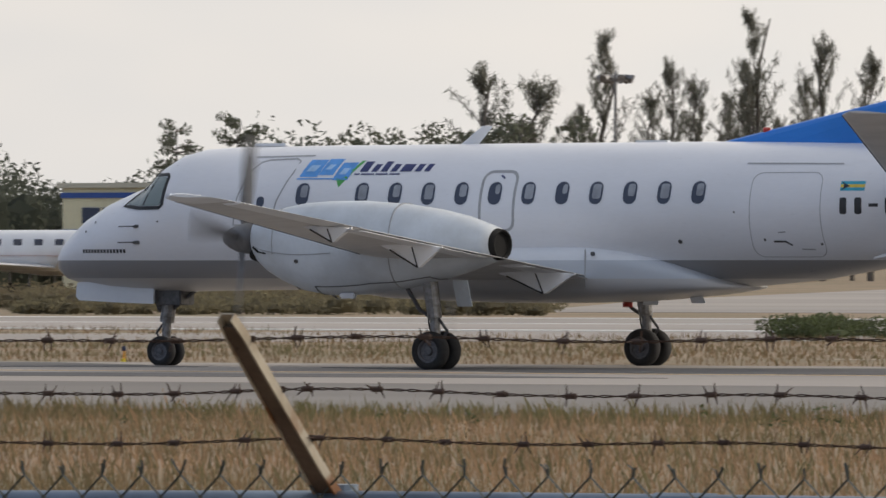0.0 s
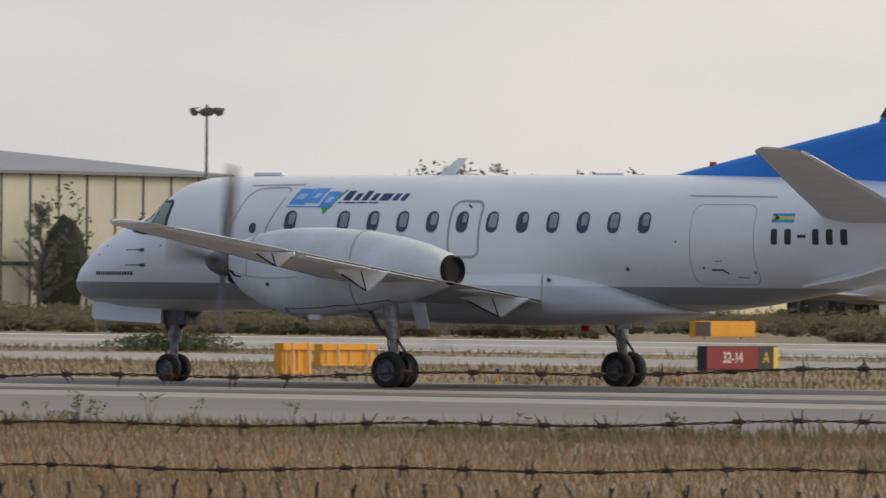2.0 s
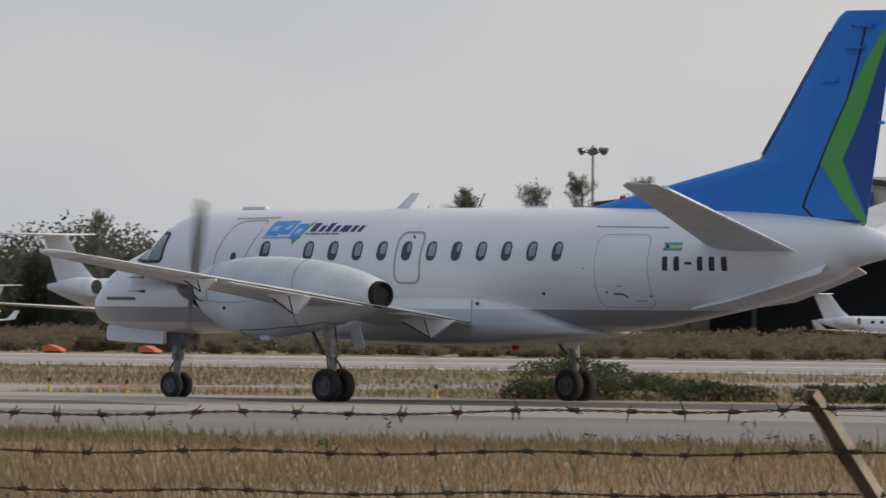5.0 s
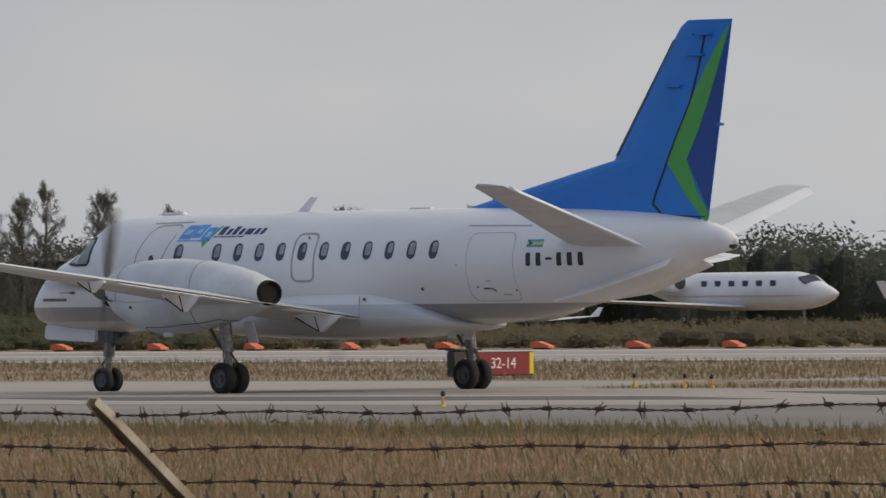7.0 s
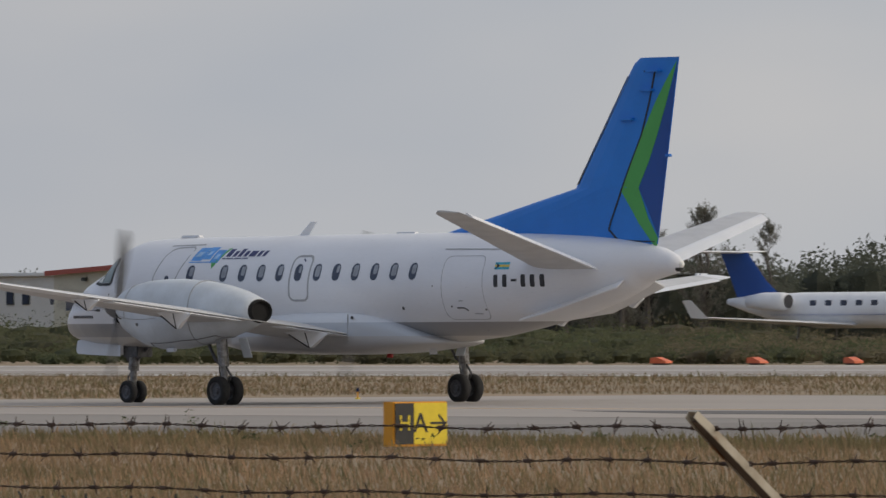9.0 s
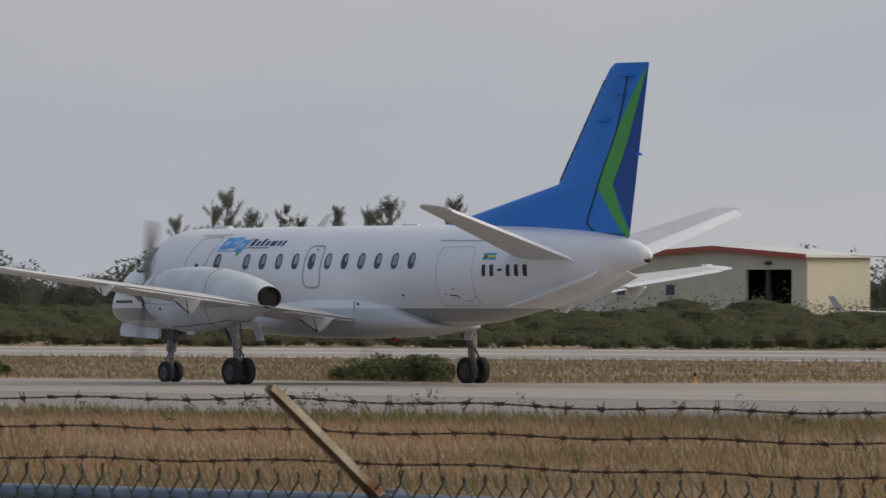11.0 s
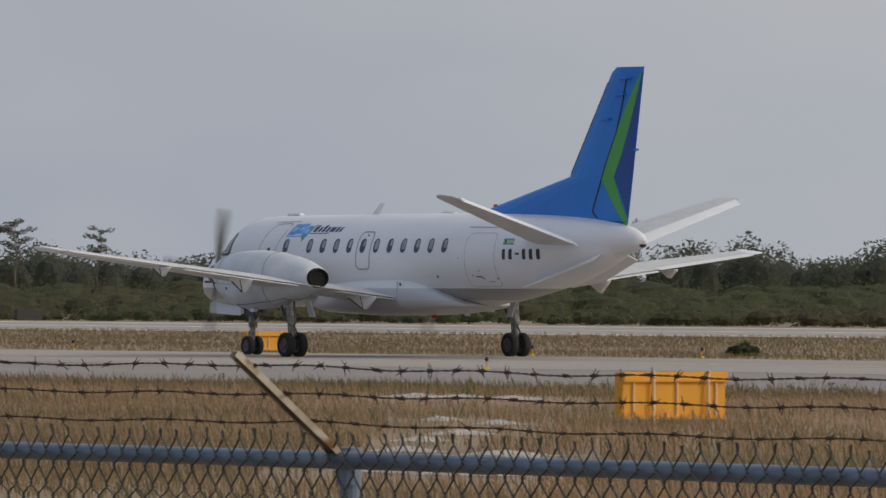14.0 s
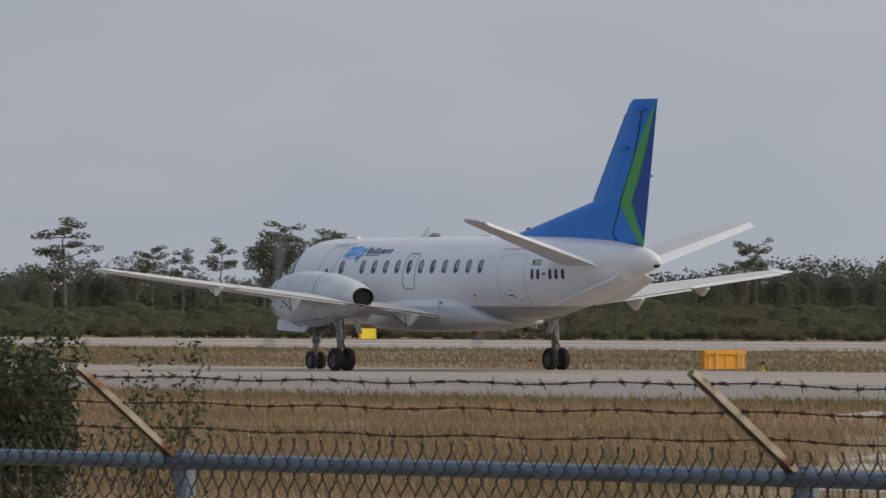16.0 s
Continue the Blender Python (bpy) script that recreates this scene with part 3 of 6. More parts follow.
def build_woods():
    g = np.random.default_rng(22)
    verts, faces = [], []
    for k in range(1900):
        az = g.uniform(24, 66)
        y = g.uniform(425, 505)
        x = -y * math.tan(radians(az))
        if az < 29.9:
            continue
        if 48.1 < az < 51.9 and y < 468:
            continue
        if -367 < x < -329 and y < 446:
            continue
        top = float(np.interp(az, (30, 31.5, 33, 35.5, 37, 46, 55, 62), (8.0, 9.4, 9.8, 10.2, 8.4, 7.4, 6.7, 6.3))) * (0.82 + 0.30 * noise.noise((az * 1.3, 3.0, 0.5)) + 0.16 * noise.noise((az * 6.0, 9.0, 0.5)) + g.uniform(-0.10, 0.08))
        leafy_core(verts, faces, g, (x, y, top * 0.38), (1.5, 1.3, top * 0.36))
        leaf_cloud(verts, faces, g, (x, y, top * 0.56), (1.8, 1.6, top * 0.40), 210, 0.19)
        leaf_cloud(verts, faces, g, (x, y, top * 0.30), (2.2, 1.7, top * 0.32), 80, 0.22)
    tagged(raw("far_woods", verts, faces, M["woods"]), "dark pine and scrub woods along the horizon", "woods", kind="stuff")


build_scrub()
build_woods()


def trunk_mesh(g, h, r, lean=0.03, top=0.97):
    bm = bmesh.new()
    pts = [Vector((g.normal(0, lean) * h * t, g.normal(0, lean) * h * t, h * t)) for t in np.linspace(0, top, 6)]
    pts[0] = Vector((0, 0, -0.2))
    for i in range(5):
        tube(bm, pts[i], pts[i + 1], r * (1 - 0.17 * i), r * (1 - 0.17 * (i + 1)), 6)
    return bm, pts


def tree(kind, h, seed):
    """A tapered trunk with limbs and a ragged crown of small leaf clumps."""
    g = np.random.default_rng(seed)
    top = new("tree")
    bm, pts = trunk_mesh(g, h, 0.012 * h + 0.05)
    verts, faces = [], []
    if kind == "casuarina":
        # steep wispy branches, each with its own reach, and gaps between them
        for k in range(64):
            t = g.uniform(0.08, 0.96)
            base = Vector((0, 0, h * t))
            a = g.uniform(0, 2 * math.pi)
            ln = h * (0.25 * (1 - t) ** 0.75 + 0.025) * g.uniform(0.35, 1.4)
            tip = base + Vector((math.cos(a) * ln * 0.62, math.sin(a) * ln * 0.62, ln * g.uniform(0.55, 1.3)))
            tube(bm, base, tip, 0.028, 0.010, 4)
            for s in (0.35, 0.55, 0.72, 0.87, 1.0):
                leaf_cloud(verts, faces, g, base.lerp(tip, s), (0.15, 0.15, 0.24), 9, 0.19, 0.15, 1.6)
        leaf_cloud(verts, faces, g, (0, 0, h * 0.97), (0.10, 0.10, 0.6), 16, 0.18, 0.15, 2.0)
        mat = M["casuarina"]
    elif kind == "pine":
        for k in range(15):
            t = g.uniform(0.62, 0.98)
            base = Vector((0, 0, h * t))
            a = g.uniform(0, 2 * math.pi)
            ln = h * g.uniform(0.08, 0.21) * (1.15 - 0.4 * (t - 0.6))
            tip = base + Vector((math.cos(a) * ln, math.sin(a) * ln, ln * g.uniform(0.05, 0.45)))
            tube(bm, base, tip, 0.05, 0.015, 4)
            leaf_cloud(verts, faces, g, tip, (0.58, 0.58, 0.26), 64, 0.115)
            leaf_cloud(verts, faces, g, base.lerp(tip, 0.6), (0.4, 0.4, 0.2), 24, 0.115)
        mat = M["pine"]
    else:
        for k in range(16):
            a, ln = g.uniform(0, 2 * math.pi), h * g.uniform(0.12, 0.36)
            base = Vector((0, 0, h * g.uniform(0.35, 0.6)))
            tip = Vector((math.cos(a) * ln, math.sin(a) * ln, h * g.uniform(0.62, 0.95)))
            tube(bm, base, tip, 0.06, 0.02, 4)
            leaf_cloud(verts, faces, g, tip, (0.95, 0.95, 0.6), 80, 0.16)
        mat = M["pine"]
    part("trunk", bm, M["bark"], top)
    raw("crown", verts, faces, mat, top)
    return top


PROTO = {}
TREES = [
    # kind, x, y, height
    ("casuarina", -375.7, 680, 21.4), ("casuarina", -389.3, 680, 19.7), ("casuarina", -369.6, 680, 19.3), ("casuarina", -384.9, 683, 17.3), ("casuarina", -381.6, 681, 16.5),
    ("casuarina", -378.9, 685, 17.5), ("casuarina", -372.6, 683, 16.1), ("casuarina", -365.8, 681, 18.0), ("casuarina", -235.6, 400, 10.7), ("casuarina", -233.9, 402, 10.5),
    ("casuarina", -393.0, 683, 14.1), ("casuarina", -361.2, 683, 19.2), ("casuarina", -356.1, 686, 17.5),
    ("casuarina", -398.0, 690, 13.2), ("casuarina", -392.0, 694, 12.0), ("casuarina", -386.0, 690, 14.0), ("casuarina", -380.0, 692, 13.0), ("casuarina", -375.0, 695, 12.2), ("casuarina", -369.0, 690, 13.6), ("casuarina", -364.0, 694, 12.6), ("casuarina", -359.0, 690, 14.2), ("casuarina", -388.0, 698, 15.0), ("casuarina", -394.0, 696, 15.5),
    ("pine", -249.3, 400, 8.6), ("pine", -252.8, 400, 8.3), ("broad", -240.3, 400, 8.0), ("broad", -233.0, 399, 8.6), ("broad", -237.5, 402, 8.1),
    ("pine", -280.8, 400, 7.6), ("pine", -287.0, 402, 7.5), ("broad", -277.0, 402, 7.0), ("broad", -288.0, 404, 6.8),
    ("casuarina", -367.3, 420, 9.2), ("casuarina", -371.5, 421, 9.0), ("casuarina", -375.6, 420, 8.6), ("casuarina", -366.0, 424, 9.1), ("casuarina", -379.0, 423, 8.4),
    ("casuarina", -461.2, 420, 9.4), ("casuarina", -457.8, 422, 9.2), ("casuarina", -464.5, 421, 8.6), ("casuarina", -468.8, 420, 9.2), ("casuarina", -454.0, 424, 8.0),
    ("casuarina", -417.5, 420, 7.9), ("casuarina", -421.5, 421, 7.8), ("casuarina", -425.8, 423, 7.6), ("casuarina", -434.0, 420, 7.6), ("casuarina", -409.0, 424, 7.4),
    ("casuarina", -564.1, 420, 10.0), ("casuarina", -568.5, 422, 9.3), ("casuarina", -558.4, 421, 9.0), ("casuarina", -553.5, 422, 8.8), ("casuarina", -544.9, 420, 9.5), ("casuarina", -541.5, 423, 9.3), ("casuarina", -548.8, 421, 8.9),
    ("casuarina", -618.5, 420, 9.4), ("casuarina", -616.0, 422, 9.0), ("casuarina", -608.0, 421, 6.9), ("casuarina", -620.5, 424, 8.2),
    ("pine", -728.4, 420, 8.8), ("pine", -724.8, 422, 8.2), ("pine", -720.8, 421, 8.0), ("pine", -702.5, 420, 7.6), ("pine", -706.6, 422, 7.3), ("broad", -732.0, 421, 7.6), ("pine", -698.5, 421, 7.2),
    ("pine", -767.1, 420, 9.4), ("broad", -771.5, 421, 6.6), ("broad", -757.5, 422, 6.2), ("pine", -739.1, 420, 7.5), ("pine", -752.8, 421, 6.9), ("pine", -749.3, 422, 6.6), ("broad", -728.0, 418, 8.0),
    ("casuarina", -299.1, 385, 5.7), ("casuarina", -380.8, 688, 15.1),
    ("casuarina", -459.3, 423, 8.7), ("casuarina", -466.6, 423, 8.9), ("casuarina", -471.0, 424, 8.2), ("casuarina", -560.9, 424, 8.4), ("casuarina", -551.2, 424, 8.6), ("casuarina", -543.0, 424, 8.2), ("casuarina", -566.3, 424, 8.8), ("casuarina", -573.0, 422, 8.2),
    ("pine", -653.3, 420, 7.0), ("pine", -656.4, 421, 6.8), ("pine", -687.0, 422, 6.6), ("broad", -660.0, 423, 5.2),
]


def build_trees():
    words_for = {"casuarina": "tall feathery grey-green casuarina tree", "pine": "slim pine with a flat open crown", "broad": "dark bushy broad-crowned tree"}
    protos = {"casuarina": [tree("casuarina", 10.0, s) for s in (31, 32, 33, 34, 35)], "pine": [tree("pine", 8.0, s) for s in (41, 42, 43)], "broad": [tree("broad", 7.5, s) for s in (51, 52)]}
    height = {"casuarina": 10.0, "pine": 8.0, "broad": 7.5}
    used = {k: 0 for k in protos}
    for i, (kind, x, y, h) in enumerate(TREES):
        p = protos[kind][used[kind] % len(protos[kind])]
        first = used[kind] < len(protos[kind])
        used[kind] += 1
        k = h / height[kind]
        ob = p if first else copy_thing(p, pose(0, 0, 0))
        wide = {"pine": 0.68 if x > -300 else 1.35 if x < -760 else 0.75 if x > -690 else 1.0, "casuarina": 0.95 if y > 600 else 1.55 if x > -385 else 0.85 if x < -600 else 1.25, "broad": 1.0}[kind]
        ob.scale = (k * wide, k * wide, k)
        ob.location = (x, y, 0)
        ob.rotation_euler = (0, 0, (i * 2.4) % 6.28)
        tagged(ob, words_for[kind], "tree", group=kind + " trees on the horizon")


build_trees()


# ---- aircraft ----
# own axes: x forward, y to its left wing, z up, with the origin on the ground between the main wheels
BODY = [
    (9.176, 1.730, 1.630, 0.05), (9.121, 1.873, 1.522, 0.19), (8.982, 2.050, 1.426, 0.34), (8.760, 2.240, 1.362, 0.49), (8.501, 2.434, 1.318, 0.64), (8.038, 2.682, 1.265, 0.84),
    (7.576, 2.859, 1.239, 0.97), (7.28, 2.96, 1.23, 1.03), (7.1, 3.08, 1.22, 1.05), (6.9, 3.29, 1.22, 1.08), (6.6, 3.46, 1.22, 1.11), (6.25, 3.54, 1.23, 1.135), (5.7, 3.57, 1.24, 1.155),
    (4.0, 3.585, 1.26, 1.155), (0.0, 3.60, 1.27, 1.155), (-3.0, 3.605, 1.28, 1.155), (-4.1, 3.60, 1.33, 1.15), (-5.1, 3.585, 1.42, 1.12), (-6.1, 3.565, 1.58, 1.06), (-7.0, 3.53, 1.74, 0.95),
    (-7.8, 3.49, 1.91, 0.80), (-8.6, 3.43, 2.13, 0.62), (-9.3, 3.35, 2.37, 0.46), (-9.55, 3.31, 2.52, 0.40), (-10.0, 3.22, 2.62, 0.30), (-10.35, 3.09, 2.69, 0.19), (-10.52, 2.98, 2.78, 0.08),
]


def body_at(x):
    for a, b in zip(BODY, BODY[1:]):
        if b[0] <= x <= a[0]:
            k = (a[0] - x) / (a[0] - b[0])
            return [p + (q - p) * k for p, q in zip(a, b)][1:]
    return BODY[0][1:] if x > 0 else BODY[-1][1:]


def skin(x, z, side=1, proud=0.004):
    """The point of the body's side skin at x and height z."""
    t, b, w = body_at(x)
    zc, hz = (t + b) / 2, (t - b) / 2
    s = max(-1, min(1, (z - zc) / hz))
    return Vector((x, side * (w * math.sqrt(max(0, 1 - s * s)) + proud), z))


def skin_patch(outline, side=1, proud=0.004, rows=7):
    """A thin plate on the body's skin with the given outline in x and z, cut in level strips that follow the curve."""
    bm = bmesh.new()
    vs = [bm.verts.new((x, 0, z)) for x, z in outline]
    bm.faces.new(vs)
    z0, z1 = min(z for _, z in outline), max(z for _, z in outline)
    for k in range(1, rows):
        zz = z0 + (z1 - z0) * k / rows
        bmesh.ops.bisect_plane(bm, geom=bm.verts[:] + bm.edges[:] + bm.faces[:], plane_co=(0, 0, zz), plane_no=(0, 0, 1))
    x0, x1 = min(x for x, _ in outline), max(x for x, _ in outline)
    cols = int((x1 - x0) / 0.1) if x1 > 6.6 else 1
    for k in range(1, cols):
        bmesh.ops.bisect_plane(bm, geom=bm.verts[:] + bm.edges[:] + bm.faces[:], plane_co=(x0 + (x1 - x0) * k / cols, 0, 0), plane_no=(1, 0, 0))
    r = bmesh.ops.extrude_face_region(bm, geom=bm.faces[:])
    outer = {v for v in r["geom"] if isinstance(v, bmesh.types.BMVert)}
    for v in bm.verts:
        v.co = skin(v.co.x, v.co.z, side, proud if v in outer else -0.02)
    return bm


def rounded(x0, x1, z0, z1, r, n=5, slant=0.0):
    pts = []
    for cx, cz, a0 in ((x1 - r, z1 - r, 0), (x0 + r, z1 - r, 90), (x0 + r, z0 + r, 180), (x1 - r, z0 + r, 270)):
        for i in range(n):
            a = radians(a0 + 90 * i / (n - 1))
            z = cz + r * math.sin(a)
            pts.append((cx + r * math.cos(a) + slant * (z - (z0 + z1) / 2), z))
    return pts


def skin_line(pts, w, side=1, proud=0.005, closed=True):
    """A thin raised line along points on the skin."""
    bm = bmesh.new()
    n = len(pts)
    dense = []
    for i in range(n if closed else n - 1):
        a, b = pts[i], pts[(i + 1) % n]
        m = max(1, int(math.hypot(a[0] - b[0], a[1] - b[1]) / 0.15))
        dense += [(a[0] + (b[0] - a[0]) * k / m, a[1] + (b[1] - a[1]) * k / m) for k in range(m)]
    if not closed:
        dense.append(pts[-1])
    n = len(dense)
    rings = []
    for i in range(n):
        p, q = dense[i - 1 if (closed or i) else i], dense[(i + 1) % n if (closed or i < n - 1) else i]
        dx, dz = q[0] - p[0], q[1] - p[1]
        d = math.hypot(dx, dz) or 1
        ox, oz = -dz / d * w / 2, dx / d * w / 2
        x, z = dense[i]
        rings.append([bm.verts.new(skin(x + ox, z + oz, side, proud)), bm.verts.new(skin(x - ox, z - oz, side, proud)),
                      bm.verts.new(skin(x - ox, z - oz, side, -0.01)), bm.verts.new(skin(x + ox, z + oz, side, -0.01))])
    for i in range(n if closed else n - 1):
        a, b = rings[i], rings[(i + 1) % n]
        for k in range(4):
            bm.faces.new((a[k], a[(k + 1) % 4], b[(k + 1) % 4], b[k]))
    return bm


FOIL = [(0.0, 0.0), (0.02, 0.35), (0.08, 0.72), (0.2, 0.97), (0.35, 1.0), (0.6, 0.72), (0.8, 0.38), (1.0, 0.03)]


def foil_ring(le, te, thick, up=Vector((0, 0, 1))):
    le, te = Vector(le), Vector(te)
    ring = [le.lerp(te, u) + up * (t * thick / 2) for u, t in FOIL]
    ring += [le.lerp(te, u) - up * (t * thick / 2 * 0.8) for u, t in FOIL[-1:0:-1]]
    return ring


def wing_points(y):
    """Leading and trailing edge of the wing at distance y from the middle."""
    k = (y - 1.0) / 9.72
    return Vector((1.50 - 1.05 * k, y, 1.58 + 1.12 * k)), Vector((-1.46 + 0.92 * k, y, 1.47 + 1.20 * k)), 0.40 - 0.27 * k


def wheel(name, r, w, parent, at, outer):
    hub = new(name)
    hub.parent = parent
    hub.location = at
    prof = [(0.60, -0.5), (0.86, -0.5), (0.97, -0.36), (1.0, -0.12), (1.0, 0.12), (0.97, 0.36), (0.86, 0.5), (0.60, 0.5)]
    n = 36
    rings = [[Vector((r * q * math.cos(2 * math.pi * i / n), w * s, r * q * math.sin(2 * math.pi * i / n))) for q, s in prof] for i in range(n)]
    bm = bmesh.new()
    vs = [[bm.verts.new(p) for p in ring] for ring in rings]
    for i in range(n):
        a, b = vs[i], vs[(i + 1) % n]
        for k in range(len(prof)):
            bm.faces.new((a[k], a[(k + 1) % len(prof)], b[(k + 1) % len(prof)], b[k]))
    part("tyre", bm, M["tyre"], hub, smooth=True)
    bm = bmesh.new()
    for s in (-1, 1):
        rim = [(0.61, 0.44), (0.52, 0.40), (0.48, 0.25), (0.24, 0.25), (0.2, 0.42), (0.0, 0.42)]
        lo = [[bm.verts.new((r * q * math.cos(2 * math.pi * i / 24), s * w * d, r * q * math.sin(2 * math.pi * i / 24))) for i in range(24)] for q, d in rim[:-1]]
        for a, b in zip(lo, lo[1:]):
            for i in range(24):
                bm.faces.new((a[i], a[(i + 1) % 24], b[(i + 1) % 24], b[i]))
        bm.faces.new(lo[-1])
    part("rim", bm, M["rim"], hub)
    for i in range(6):
        a = 2 * math.pi * i / 6
        part("wheel_bolt", tubed((0.36 * r * math.cos(a), -0.29 * w, 0.36 * r * math.sin(a)), (0.36 * r * math.cos(a), 0.29 * w, 0.36 * r * math.sin(a)), 0.045 * r, n=6), M["darkmetal"], hub)
    return hub


def propeller(parent, y):
    hub = new("propeller")
    hub.parent = parent
    hub.location = (3.55, y, 2.08)
    rings = [[Vector((x, r * math.cos(2 * math.pi * i / 24), r * math.sin(2 * math.pi * i / 24))) for i in range(24)]
             for x, r in ((-0.28, 0.25), (-0.1, 0.25), (0.1, 0.22), (0.24, 0.16), (0.34, 0.09), (0.38, 0.03))]
    part("spinner", loft(rings), M["blade"], hub, "grey pointed spinner", smooth=True)
    for k in range(4):
        ring = []
        for r, c, tw, th in ((0.22, 0.13, 62, 0.12), (0.45, 0.18, 52, 0.07), (0.8, 0.22, 40, 0.05), (1.2, 0.22, 30, 0.035), (1.5, 0.18, 24, 0.025), (1.66, 0.10, 22, 0.015)):
            a = radians(tw)
            d = Vector((math.sin(a), math.cos(a), 0))
            nrm = Vector((math.cos(a), -math.sin(a), 0))
            ring.append([Vector((0, 0, r)) + p for p in (d * c / 2, d * c * 0.2 + nrm * th / 2, -d * c / 2, d * c * 0.2 - nrm * th / 2)])
        turn = Matrix.Rotation(k * math.pi / 2, 4, "X")
        part("blade", loft([[turn @ p for p in r] for r in ring]), M["blade"], hub)
    return hub


def nacelle(plane, s):
    y = 3.355 * s
    prof = [(3.24, 2.38, 1.78, 0.31), (3.18, 2.42, 1.69, 0.36), (3.0, 2.49, 1.54, 0.45), (2.7, 2.57, 1.38, 0.51), (2.35, 2.635, 1.25, 0.55), (1.9, 2.665, 1.18, 0.57), (1.3, 2.67, 1.19, 0.58),
            (0.5, 2.615, 1.29, 0.56), (-0.1, 2.53, 1.42, 0.52), (-0.6, 2.42, 1.55, 0.45), (-0.95, 2.30, 1.67, 0.37), (-1.12, 2.24, 1.73, 0.32), (-1.12, 2.20, 1.76, 0.285), (-0.5, 2.19, 1.77, 0.275)]
    body = part("engine_nacelle", loft([oval_ring(x, y, t, b, w, 32, 2.3) for x, t, b, w in prof]), M["nacelle"], plane, "pale blue-grey engine nacelle", smooth=True)
    rings = [oval_ring(-1.10, y, 2.235, 1.725, 0.32, 28), oval_ring(-1.21, y, 2.21, 1.735, 0.285, 28), oval_ring(-1.21, y, 2.18, 1.765, 0.255, 28), oval_ring(-0.95, y, 2.15, 1.78, 0.24, 28), oval_ring(-0.56, y, 2.13, 1.80, 0.22, 28), oval_ring(-0.55, y, 2.0, 1.95, 0.03, 28)]
    part("exhaust_pipe", loft(rings, close=False), M["exhaust"], body, "sooty dark exhaust pipe", smooth=True)
    # solid black plug near the mouth paints the pipe's inner shadow
    part("exhaust_core", loft([oval_ring(-1.10, y, 2.165, 1.775, 0.245, 24), oval_ring(-1.15, y, 2.165, 1.775, 0.245, 24)]), M["exhaust"], body)
    # black oval on the cowl front, painted for the intake's depth
    part("intake_lip", loft([oval_ring(3.16, y, 1.93, 1.70, 0.30, 24), oval_ring(3.27, y, 1.92, 1.71, 0.29, 24)]), M["exhaust"], body, "black oval standing in for the intake's shadowed opening")
    for x in (0.55,):
        t, b, w = (2.63, 1.28, 0.566) if x < 1 else (2.652, 1.232, 0.556)
        part("panel_seam", loft([oval_ring(x - 0.008, y, t + 0.006, b - 0.006, w + 0.006, 32, 2.3), oval_ring(x + 0.008, y, t + 0.006, b - 0.006, w + 0.006, 32, 2.3)]), M["seam"], body)
    def at(x, deg, proud=0.006):
        for p, q in zip(prof, prof[1:]):
            if q[0] <= x <= p[0]:
                k = (p[0] - x) / (p[0] - q[0])
                t, b, w = (m + (n - m) * k for m, n in zip(p[1:], q[1:]))
                c, d = math.cos(radians(deg)), math.sin(radians(deg))
                f = (abs(c) ** 2.3 + abs(d) ** 2.3) ** (-1 / 2.3)
                return Vector((x, y + (w + proud) * c * f, (t + b) / 2 + ((t - b) / 2 + proud) * d * f))

    def cowl_line(name, pts, r=0.007, mat="seam"):
        bm = bmesh.new()
        for (x0, d0), (x1, d1) in zip(pts, pts[1:]):
            n = max(1, int(abs(x1 - x0) / 0.2 + abs(d1 - d0) / 9))
            for i in range(n):
                u, v = i / n, (i + 1) / n
                tube(bm, at(x0 + (x1 - x0) * u, d0 + (d1 - d0) * u), at(x0 + (x1 - x0) * v, d0 + (d1 - d0) * v), r, n=5)
        part(name, bm, M[mat], body)
    for m in (1, -1):
        g = (lambda d: d) if m > 0 else (lambda d: 180 - d)
        cowl_line("cowl_seam", [(3.12, g(-14)), (1.6, g(-6))])
        cowl_line("gear_door_seam", [(2.0, g(-90)), (2.0, g(-52)), (1.0, g(-50)), (-0.05, g(-58)), (-0.2, g(-90))], 0.008, "darkmetal")
        cowl_line("cowl_seam", [(2.72, g(70)), (2.72, g(-14))])
        part("drain_port", tubed(at(2.25, g(-18), 0.0), at(2.25, g(-18), 0.012), 0.035, n=10), M["darkmetal"], body)
        # black bars painted for the shadow in the step beside the intake
        part("intake_shadow_gap", tube(tubed(at(3.15, g(-16)), at(3.02, g(-19)), 0.02, n=6), at(3.02, g(-19)), at(2.86, g(-17)), 0.012, n=6), M["exhaust"], body)
    part("drain_mast", tubed((2.62, y, 1.37), (2.50, y, 1.27), 0.025, 0.012, 8), M["darkmetal"], body)
    part("drain_mast", tubed((1.92, y, 1.20), (1.80, y, 1.12), 0.02, 0.01, 8), M["darkmetal"], body)
    part("cooling_outlet", boxed(1.35, 1.62, y + 0.22 * s - 0.05, y + 0.22 * s + 0.05, 1.13, 1.22, 0.02), M["fairing"], body)
    return body


